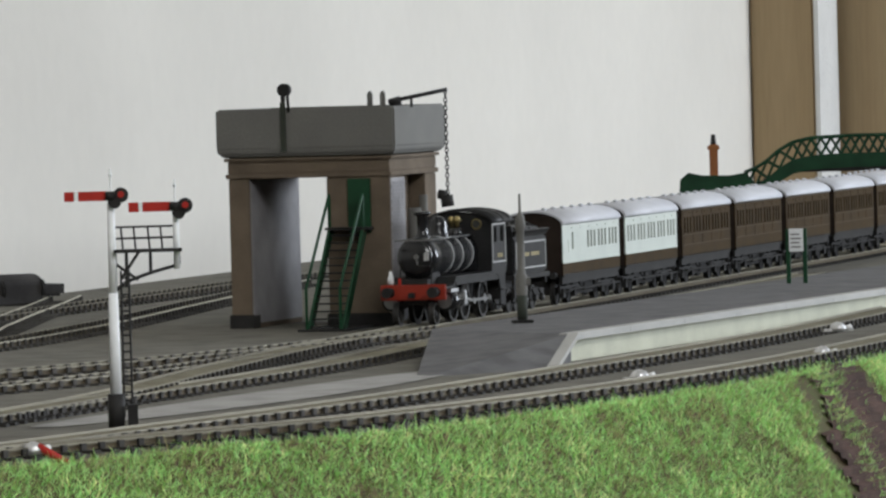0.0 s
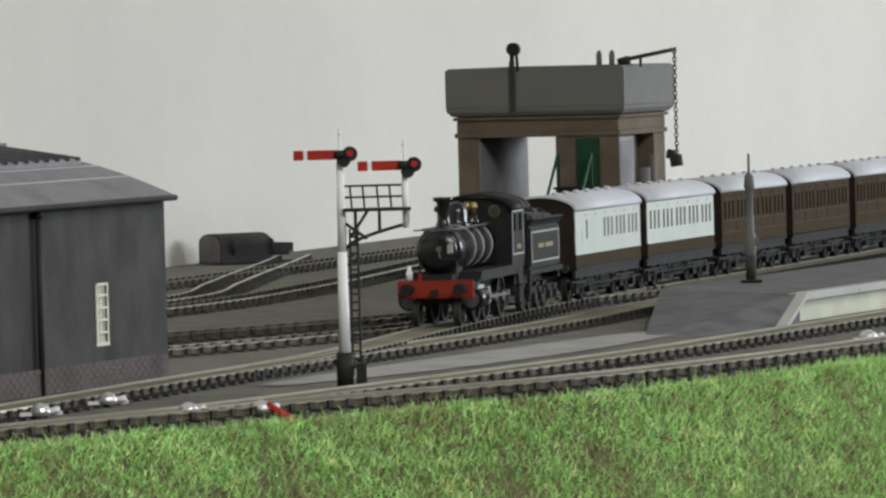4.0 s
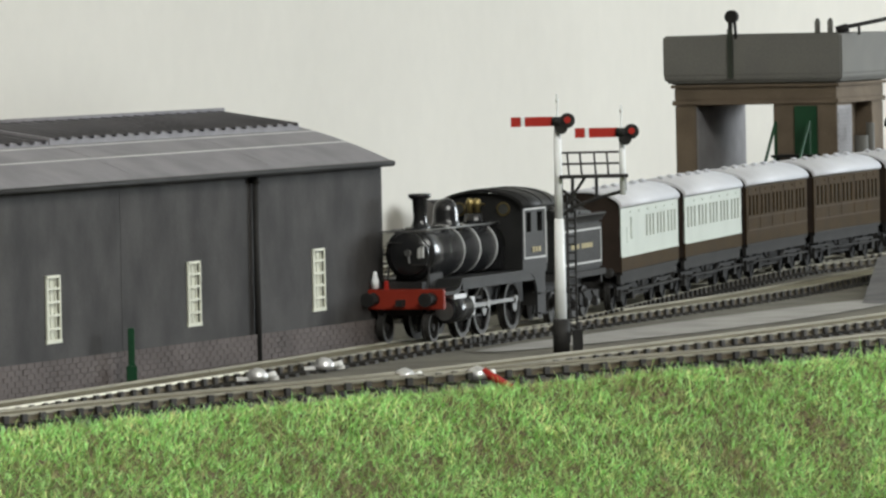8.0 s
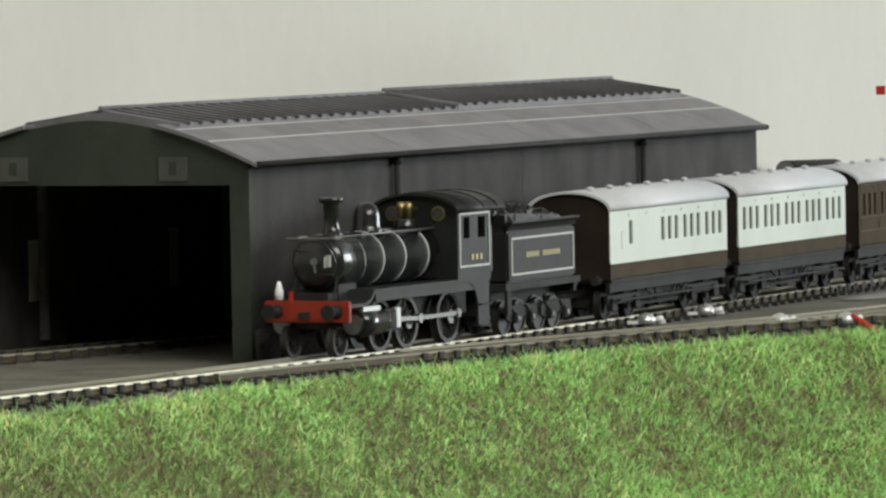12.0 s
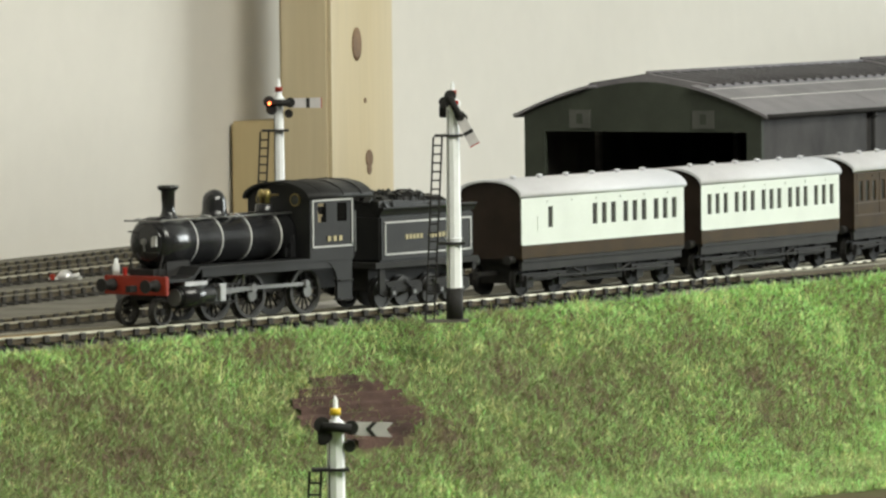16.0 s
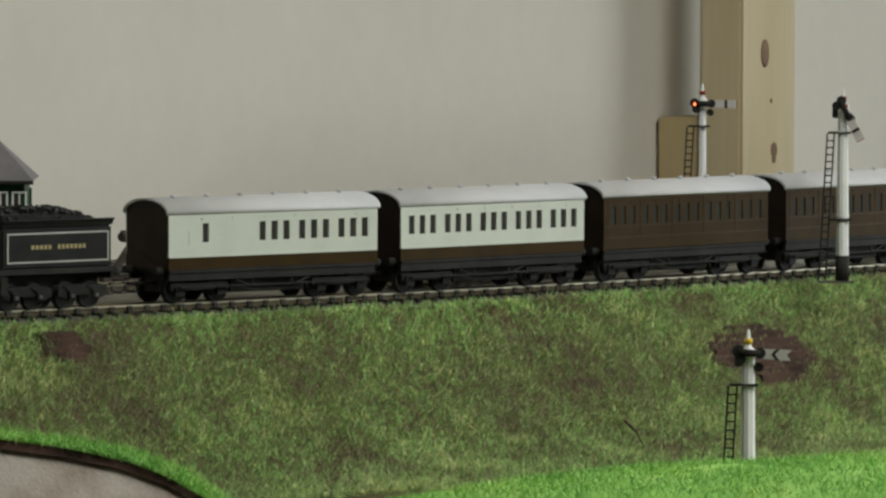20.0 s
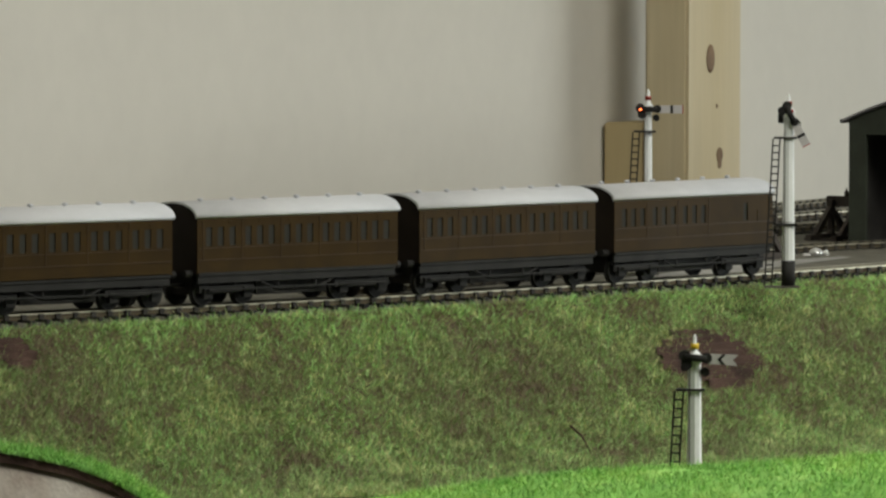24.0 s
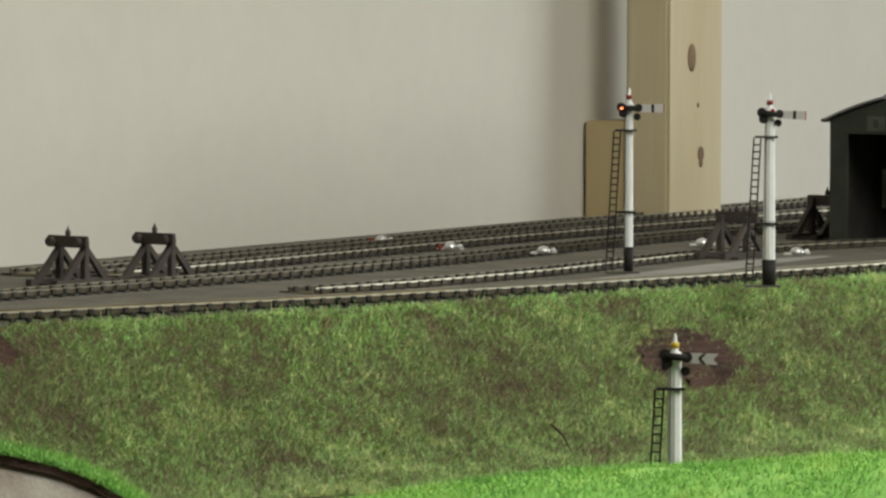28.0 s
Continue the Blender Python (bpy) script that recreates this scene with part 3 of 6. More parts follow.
track(MAIN, -3.45, 1.75, "main line track with dark sleepers along the embankment edge", (-2.3, -0.1), -0.0008)
track(FRONT, 0.12, 2.0, "outer track with dark sleepers beside the grass bank", (0.24, 1.5), -0.0008, False, 0.00015)
track(LOOP, -0.2, 1.9, "platform track laid beside the cream platform wall", (-1, 9), -0.0008, False, 0.0003)
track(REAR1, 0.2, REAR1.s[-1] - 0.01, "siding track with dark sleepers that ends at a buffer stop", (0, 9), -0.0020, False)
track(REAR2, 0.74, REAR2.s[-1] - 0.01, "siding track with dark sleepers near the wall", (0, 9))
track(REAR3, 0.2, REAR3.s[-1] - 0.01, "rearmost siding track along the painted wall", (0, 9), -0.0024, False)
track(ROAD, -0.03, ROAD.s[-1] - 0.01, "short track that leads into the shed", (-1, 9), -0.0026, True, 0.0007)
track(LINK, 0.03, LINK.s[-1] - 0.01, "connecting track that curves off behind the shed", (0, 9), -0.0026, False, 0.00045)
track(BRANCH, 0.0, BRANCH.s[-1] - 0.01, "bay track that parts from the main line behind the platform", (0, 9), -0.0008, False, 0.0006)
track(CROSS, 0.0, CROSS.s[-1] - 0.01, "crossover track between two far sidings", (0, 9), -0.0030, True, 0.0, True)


def pale_strip(line, s0, s1, off, width, label):
    bm = bmesh.new()
    ss = np.linspace(s0, s1, 24)
    a, b = [], []
    for k, s in enumerate(ss):
        taper = math.sin(math.pi * (k + 0.5) / len(ss)) ** 0.5
        a.append(bm.verts.new((*line.at(s, off - width * taper / 2)[:2], GROUND + 0.0004)))
        b.append(bm.verts.new((*line.at(s, off + width * taper / 2)[:2], GROUND + 0.0004)))
    for k in range(len(ss) - 1):
        bm.faces.new((a[k], b[k], b[k + 1], a[k + 1]))
    tagged(link("ballast_patch", bm, PALE), label, "ballast", kind="structure")


pale_strip(LOOP, 0.17, 0.58, -0.068, 0.042, "pale grey bare ballast between two tracks")
pale_strip(ROAD, 0.1, 0.42, 0.055, 0.03, "pale grey bare ballast beside the shed track")


# ---------------------------------------------------------------- locomotive and train
SPOKES = {}


def wheel(r, w, spokes, name, parent, x, y, mats=MATTB):
    """A wheel about the y axis: rim with flange, spokes, hub."""
    t = new(name)
    t.parent = parent
    t.matrix_basis = pose(x, y, r)
    out = -1 if y < 0 else 1
    bm = bmesh.new()
    n = 24
    ring = ((r * 1.10, -out * w * 0.5), (r * 1.10, -out * w * 0.2), (r, -out * w * 0.2), (r, out * w * 0.5), (r * 0.84, out * w * 0.5), (r * 0.84, -out * w * 0.5))
    rows = [[bm.verts.new((a * math.cos(2 * math.pi * k / n), b, a * math.sin(2 * math.pi * k / n))) for k in range(n)] for a, b in ring]
    for i in range(len(rows)):
        p, q = rows[i], rows[(i + 1) % len(rows)]
        for k in range(n):
            bm.faces.new((p[k], p[(k + 1) % n], q[(k + 1) % n], q[k])).smooth = False
    part("tyre", bm, TYRE if spokes else mats, t, "worn dark steel tyre")
    bm = bmesh.new()
    bm_rod(bm, (0, -w * 0.45, 0), (0, w * 0.45, 0), r * 0.24, 12)
    if spokes:
        key = (round(r, 5), spokes)
        if key not in SPOKES:
            sb = bmesh.new()
            bm_rod(sb, (0.2 * r, 0, 0), (0.88 * r, 0, 0), r * 0.045, 6)
            SPOKES[key] = bpy.data.meshes.new("spoke")
            sb.to_mesh(SPOKES[key])
            sb.free()
            SPOKES[key].materials.append(mats)
        for k in range(spokes):
            piece("spoke", SPOKES[key], t, pose(0, 0, 0, 0, 360 * k / spokes, 0))
    else:
        bm_rod(bm, (0, -w * 0.3, 0), (0, w * 0.3, 0), r * 0.86, 20)
    part("wheel_centre", bm, mats, t)
    return t


def lining(parent, x0, x1, z0, z1, y, w=0.0006):
    d = 0.0002 if y > 0 else -0.0002
    lo, hi = min(y, y + d), max(y, y + d)
    part("lining", boxes(((x0, lo, z0), (x1, hi, z0 + w)), ((x0, lo, z1 - w), (x1, hi, z1)), ((x0, lo, z0), (x0 + w, hi, z1)), ((x1 - w, lo, z0), (x1, hi, z1))), LINE, parent, "thin white lining panel")


def bars(parent, x0, widths, z, h, y, gap, name, label):
    """Small gilt bars in place of painted characters."""
    x = x0
    for w in widths:
        if w > 0:
            part(name, boxes(((x, min(y, y * 1.012), z), (x + w, max(y, y * 1.012), z + h))), GILT, parent, label)
        x += abs(w) + gap


TYRE = mat('dark_steel_tyre', (0.06, 0.058, 0.055), 0.45, metal=0.5, var=0.2)
WHEELS = []
RODS = []
CONRODS = []
CROSSHEADS = []
CONROD, CRANK, PISTON_Z = 0.0195, 0.0036, 0.0112
AXLES = (0.0155, 0.0362, 0.0695)


def locomotive():
    """x runs backwards from the chimney, the track lies at z 0."""
    t = thing("steam_locomotive", pose(0, 0, 0), "black model steam locomotive with red buffer beam and white lining", "locomotive")
    F0, ZC = -0.0200, 0.0316
    bm = bmesh.new()                                         # smokebox, then the slimmer boiler barrel
    bm_lathe(bm, ((0.0001, -0.0130), (0.0074, -0.0128), (0.0092, -0.0118), (0.0099, -0.0100), (0.0099, 0.0056), (0.0093, 0.0060), (0.0093, 0.069)), (0, 0, ZC), (1, 0, 0), 36)
    part("boiler", bm, BLACK, t, "glossy black boiler and smokebox")
    for x in (0.0062, 0.0210, 0.038, 0.0560):
        bm = bmesh.new()
        bm_lathe(bm, ((0.0093, 0), (0.00946, 0.0001), (0.00946, 0.0007), (0.0093, 0.0008)), (x, 0, ZC), (1, 0, 0), 36)
        part("boiler_band", bm, LINE, t, "thin pale boiler band")
    bm = bmesh.new()
    bm_lathe(bm, ((0.0044, 0), (0.0034, 0.0010), (0.0028, 0.0022), (0.0025, 0.0040), (0.0027, 0.0106), (0.0040, 0.0114), (0.0042, 0.0119), (0.0042, 0.0127), (0.0036, 0.0129), (0.0024, 0.0126), (0.0022, 0.0100)), (0, 0, 0.0404), (0, 0, 1), 24)
    part("chimney", bm, BLACK, t, "straight black chimney with a wide cap")
    bm = bmesh.new()
    bm_lathe(bm, ((0.0062, 0), (0.0052, 0.0012), (0.0048, 0.0026), (0.0047, 0.0056), (0.0043, 0.0075), (0.0034, 0.0091), (0.0020, 0.0101), (0.0002, 0.0105)), (0.0270, 0, 0.0402), (0, 0, 1), 24)
    part("dome", bm, BLACK, t, "rounded black steam dome")
    bm = bmesh.new()
    bm_lathe(bm, ((0.0044, 0), (0.0038, 0.0014), (0.0036, 0.0034), (0.0030, 0.0038)), (0.0570, 0, 0.0402), (0, 0, 1), 16)
    part("valve_base", bm, BLACK, t, "black mounting under the safety valves")
    for y in (-0.0014, 0.0014):
        bm = bmesh.new()
        bm_lathe(bm, ((0.0013, 0), (0.0011, 0.0020), (0.0016, 0.0030), (0.0016, 0.0048), (0.0008, 0.0058)), (0.0570, y, 0.0438), (0, 0, 1), 12)
        part("safety_valve", bm, BRASS, t, "small brass safety valve")
    part("valve_lever", boxes(((0.0560, -0.0026, 0.0468), (0.0630, 0.0026, 0.0476))), BRASS, t, "brass lever over the valves", bevel=0.0002)
    bm = bmesh.new()
    bm_lathe(bm, ((0.0080, 0), (0.0082, 0.0002), (0.0076, 0.0008), (0.0050, 0.0016), (0.0002, 0.0020)), (-0.0129, 0, ZC), (-1, 0, 0), 28)
    part("smokebox_door", bm, BLACK, t, "dished black smokebox door")
    part("door_dart", rods(((-0.0160, -0.0008, ZC + 0.0006), (-0.0147, -0.0008, ZC + 0.0006), 0.0012, 10), ((-0.0155, -0.0008, ZC + 0.0004), (-0.0155, -0.0014, ZC - 0.0032), 0.0004, 6)), BRIGHT, t, "bright smokebox door handle")
    part("number_plate", boxes(((-0.0152, -0.0066, ZC - 0.0012), (-0.0140, -0.0057, ZC + 0.0028)), ((-0.0152, -0.0053, ZC - 0.0014), (-0.0140, -0.0045, ZC + 0.0022)), ((-0.0152, -0.0066, ZC + 0.0022), (-0.0140, -0.0052, ZC + 0.0028))), LINE, t, "small white marks on the smokebox door")
    for y in (-1, 1):
        part("hinge", boxes(((-0.0150, min(y * 0.002, y * 0.0076), ZC + 0.0040 * y), (-0.0140, max(y * 0.002, y * 0.0076), ZC + 0.0040 * y + 0.0005))), MATTB, t)
        rail = part("handrail", rods(((-0.012, y * 0.0068, 0.0402), (0.066, y * 0.0068, 0.0402), 0.00036, 8)), BRIGHT, t, "bright boiler handrail")
        for x in (-0.0100, 0.0105, 0.0330, 0.0560):
            part("handrail_knob", rods(((x, y * 0.0046, 0.0392), (x, y * 0.0070, 0.0403), 0.0006, 8)), BRIGHT, rail)
        part("front_stay", rods(((-0.012, y * 0.0078, 0.0270), (F0 + 0.005, y * 0.0078, 0.0196), 0.0004, 6)), MATTB, t)
    part("top_handrail", rods(((-0.0145, -0.0098, 0.0400), (-0.0145, 0.0098, 0.0400), 0.00036, 6)), BRIGHT, t, "bright rail across the smokebox")
    part("smokebox_saddle", boxes(((-0.0095, -0.0066, 0.015), (0.0055, 0.0066, 0.0262))), MATTB, t, bevel=0.0008)
    part("frame", boxes(((F0 + 0.004, -0.0062, 0.0095), (0.092, 0.0062, 0.0215))), MATTB, t)
    for y in (-1, 1):
        bm = bmesh.new()                                     # running plate with its drop at the front
        pts = ((F0 + 0.002, 0.0180), (-0.0075, 0.0180), (-0.0035, 0.0190), (0.0000, 0.0222), (0.092, 0.0222), (0.092, 0.0210), (0.0006, 0.0210), (-0.0028, 0.0180), (-0.0070, 0.0168), (F0 + 0.002, 0.0168))
        bm_prism(bm, pts, min(y * 0.005, y * 0.0160), max(y * 0.005, y * 0.0160), "y")
        part("running_plate", bm, FLATB, t)
        part("valance", boxes(((0.002, min(y * 0.0154, y * 0.0146), 0.0180), (0.080, max(y * 0.0154, y * 0.0146), 0.0210))), FLATB, t)
        part("footplate_bracket", rods(((0.0265, y * 0.0142, 0.0205), (0.0240, y * 0.0112, 0.0135), 0.0007, 6), ((0.0275, y * 0.0142, 0.0205), (0.0305, y * 0.0112, 0.0135), 0.0007, 6)), BRIGHT, t, "dull motion bracket")
    part("buffer_beam", boxes(((F0, -0.0160, 0.0118), (F0 + 0.0022, 0.0160, 0.0192))), BEAM, t, "red painted buffer beam", bevel=0.0004)
    part("coupling_hook", boxes(((F0 - 0.004, -0.0012, 0.0130), (F0, 0.0012, 0.0155))), MATTB, t)
    for y in (-0.0112, 0.0112):
        buf = bmesh.new()
        bm_lathe(buf, ((0.0024, 0), (0.0020, 0.0024), (0.0013, 0.0030), (0.0013, 0.0056), (0.0026, 0.0060), (0.0026, 0.0068)), (F0, y, 0.0156), (-1, 0, 0), 16)
        part("buffer", buf, MATTB, t, "dark round buffer")
    bm = bmesh.new()
    bm_lathe(bm, ((0.0014, 0), (0.0015, 0.0030), (0.0011, 0.0040), (0.0006, 0.0062)), (F0 + 0.002, 0.0112, 0.0194), (0, 0, 1), 10)
    part("head_lamp", bm, WHITE, t, "small white head lamp on the buffer beam")
    part("front_bracket", boxes(((F0 + 0.0015, 0.0062, 0.0188), (F0 + 0.0028, 0.0074, 0.0222))), RED, t)
    for y in (-1, 1):
        bm = bmesh.new()
        bm_rod(bm, (-0.0105, y * 0.0132, 0.0108), (0.0075, y * 0.0132, PISTON_Z), 0.0046, 20)
        bm_rod(bm, (-0.0117, y * 0.0132, 0.0108), (-0.0105, y * 0.0132, 0.0108), 0.0040, 20)
        part("cylinder", bm, BLACK, t, "outside cylinder with bright cover")
        part("cylinder_cover", rods(((-0.0122, y * 0.0132, 0.0108), (-0.0117, y * 0.0132, 0.0108), 0.0034, 18)), BRIGHT, t, "bright round cylinder cover")
        part("valve_chest", boxes(((-0.0085, min(y * 0.0100, y * 0.0158), 0.0150), (0.0045, max(y * 0.0100, y * 0.0158), 0.0166))), VALVE, t, "pale valve chest cover")
        part("slide_bar", boxes(((0.008, min(y * 0.0122, y * 0.0144), 0.0140), (0.024, max(y * 0.0122, y * 0.0144), 0.0148)), ((0.008, min(y * 0.0122, y * 0.0144), 0.0074), (0.024, max(y * 0.0122, y * 0.0144), 0.0081))), MATTB, t)
    R = 0.0092
    for x in AXLES:
        for y in (-0.0088, 0.0088):
            w = wheel(R, 0.0026, 14, "driving_wheel", t, x, y)
            out = 1 if y > 0 else -1
            part("crank_boss", rods(((0.0, 0.0014 * out, 0.0), (0.0, 0.0024 * out, 0.0), 0.0024, 12), ((0.0, 0.0014 * out, CRANK), (0.0, 0.0042 * out, CRANK), 0.0013, 10)), BRIGHT, w, "dull bright hub and crank pin")
            bm = bmesh.new()
            bm_prism(bm, [(0.0076 * math.cos(a), 0.0076 * math.sin(a)) for a in np.linspace(-2.2, -0.94, 8)], min(0.0006 * out, 0.0014 * out), max(0.0006 * out, 0.0014 * out), "y")
            part("balance_weight", bm, MATTB, w)
            WHEELS.append((w, R, pose(x, y, R), 0 if y > 0 else 90))
    for y in (-0.0088, 0.0088):
        w = wheel(0.0053, 0.0028, 9, "leading_wheel", t, -0.0150, y)
        WHEELS.append((w, 0.0053, pose(-0.0150, y, 0.0053), 0))
        sgn = 1 if y > 0 else -1
        bm = bmesh.new()
        for a, b in zip(AXLES, AXLES[1:]):
            bm_hull(bm, (a, -0.0004, -0.0007), (b, 0.0004, 0.0007))
        for a in AXLES:
            bm_rod(bm, (a, -0.0006, 0), (a, 0.0006, 0), 0.0016, 12)
        rod = part("coupling_rod", bm, BRIGHT, t, "bright steel coupling rod")
        RODS.append((rod, R, sgn * 0.0120, 0 if y > 0 else 90))
        bm = bmesh.new()
        bm_hull(bm, (0.0, -0.0004, -0.0007), (CONROD, 0.0004, 0.0007))
        bm_rod(bm, (CONROD, -0.0006, 0), (CONROD, 0.0006, 0), 0.0017, 12)
        bm_rod(bm, (0, -0.0006, 0), (0, 0.0006, 0), 0.0013, 12)
        con = part("connecting_rod", bm, BRIGHT, t, "bright steel connecting rod")
        CONRODS.append((con, R, sgn * 0.0134, 0 if y > 0 else 90))
        head = part("crosshead", boxes(((-0.0017, -0.0014, -0.0030), (0.0017, 0.0006, 0.0034)), ((-0.0022, -0.0012, 0.0028), (0.0022, 0.0004, 0.0038))), VALVE, t, "bright crosshead block", bevel=0.0002)
        CROSSHEADS.append((head, R, sgn * 0.0136, 0 if y > 0 else 90))
        part("piston_rod", rods(((0.006, y * 1.5, PISTON_Z), (0.015, y * 1.5, PISTON_Z), 0.0006, 8)), BRIGHT, t)
    # cab
    C0, C1 = 0.0662, 0.0925
    w0, w1, w2, w3 = 0.0706, 0.0756, 0.0822, 0.0882
    for y in (-1, 1):
        bm = bmesh.new()
        yy0, yy1 = min(y * 0.0152, y * 0.0160), max(y * 0.0152, y * 0.0160)
        for lo, hi in (((C0, 0.0222), (C1, 0.0362)), ((C0, 0.0362), (w0, 0.0460)), ((w1, 0.0362), (w2, 0.0460)), ((w3, 0.0362), (C1, 0.0460)), ((w0, 0.0436), (w1, 0.0460)), ((w2, 0.0436), (w3, 0.0460))):
            bm_hull(bm, (lo[0], yy0, lo[1]), (hi[0], yy1, hi[1]))
        part("cab_side", bm, FLATB, t, "black cab side with two window openings")
        lining(t, C0 + 0.0008, C1 - 0.0008, 0.0262, 0.0452, y * 0.0161, 0.0007)
        bars(t, 0.0762, (0.0018, 0.0018, 0.0018), 0.0286, 0.0020, y * 0.0162, 0.0016, "number_mark", "small gilt mark on the cab side")
        bm = bmesh.new()                                     # curved drop of the footplate and the step below the cab
        curve = [(0.0735 + 0.0090 * math.sin(a), 0.0115 + 0.0095 * math.cos(a)) for a in np.linspace(0, math.pi / 2, 8)]
        bm_prism(bm, curve + [(0.0825, 0.0050), (0.0915, 0.0050), (0.0915, 0.0212), (0.0735, 0.0212)], min(y * 0.0146, y * 0.0156), max(y * 0.0146, y * 0.0156), "y")
        part("cab_step", bm, FLATB, t, "black step plate below the cab")
        part("step_tread", boxes(((0.0830, min(y * 0.0130, y * 0.0166), 0.0050), (0.0912, max(y * 0.0130, y * 0.0166), 0.0056)), ((0.0830, min(y * 0.0130, y * 0.0166), 0.0125), (0.0912, max(y * 0.0130, y * 0.0166), 0.0131))), MATTB, t)
        part("grab_rail", rods(((C1 + 0.0012, y * 0.0156, 0.0240), (C1 + 0.0012, y * 0.0156, 0.0400), 0.0003, 6)), BRIGHT, t)
    bm = bmesh.new()
    arc = [(0.0162 * math.cos(a), 0.0456 + 0.0056 * math.sin(a)) for a in np.linspace(0, math.pi, 18)]
    bm_prism(bm, [(-0.0160, 0.0222)] + arc[::-1] + [(0.0160, 0.0222)], C0 - 0.0006, C0 + 0.0004, "x")
    part("cab_front", bm, FLATB, t, "black cab front sheet")
    bm = bmesh.new()
    arc2 = [(0.0172 * math.cos(a), 0.0458 + 0.0066 * math.sin(a)) for a in np.linspace(0, math.pi, 18)]
    arc3 = [(0.0163 * math.cos(a), 0.0452 + 0.0063 * math.sin(a)) for a in np.linspace(0, math.pi, 18)]
    for f in bm_prism(bm, arc2 + arc3[::-1], 0.0635, 0.1030, "x")[2:]:
        f.smooth = True
    part("cab_roof", bm, FLATB, t, "curved black cab roof")
    for x in (0.0720, 0.0850, 0.0960):
        part("roof_rib", rods(*[((x, 0.0172 * math.cos(a), 0.0459 + 0.0066 * math.sin(a)), (x, 0.0172 * math.cos(b), 0.0459 + 0.0066 * math.sin(b)), 0.0003, 5) for a, b in zip(np.linspace(0.1, 3.04, 12)[:-1], np.linspace(0.1, 3.04, 12)[1:])]), FLATB, t)
    for y in (-0.0088, 0.0088):
        part("cab_spectacle", rods(((C0 - 0.0012, y, 0.0452), (C0 - 0.0006, y, 0.0452), 0.0026, 16)), BRASS, t, "brass-rimmed round cab window")
        part("spectacle_glass", rods(((C0 - 0.0014, y, 0.0452), (C0 - 0.0011, y, 0.0452), 0.0020, 16)), GLASS, t)
    part("firebox", boxes(((0.0600, -0.0094, 0.0215), (0.0660, 0.0094, 0.0330))), BLACK, t, bevel=0.0015)
    part("backhead", boxes(((0.0690, -0.0090, 0.0222), (0.0712, 0.0090, 0.0400))), MATTB, t, bevel=0.0008)
    return t


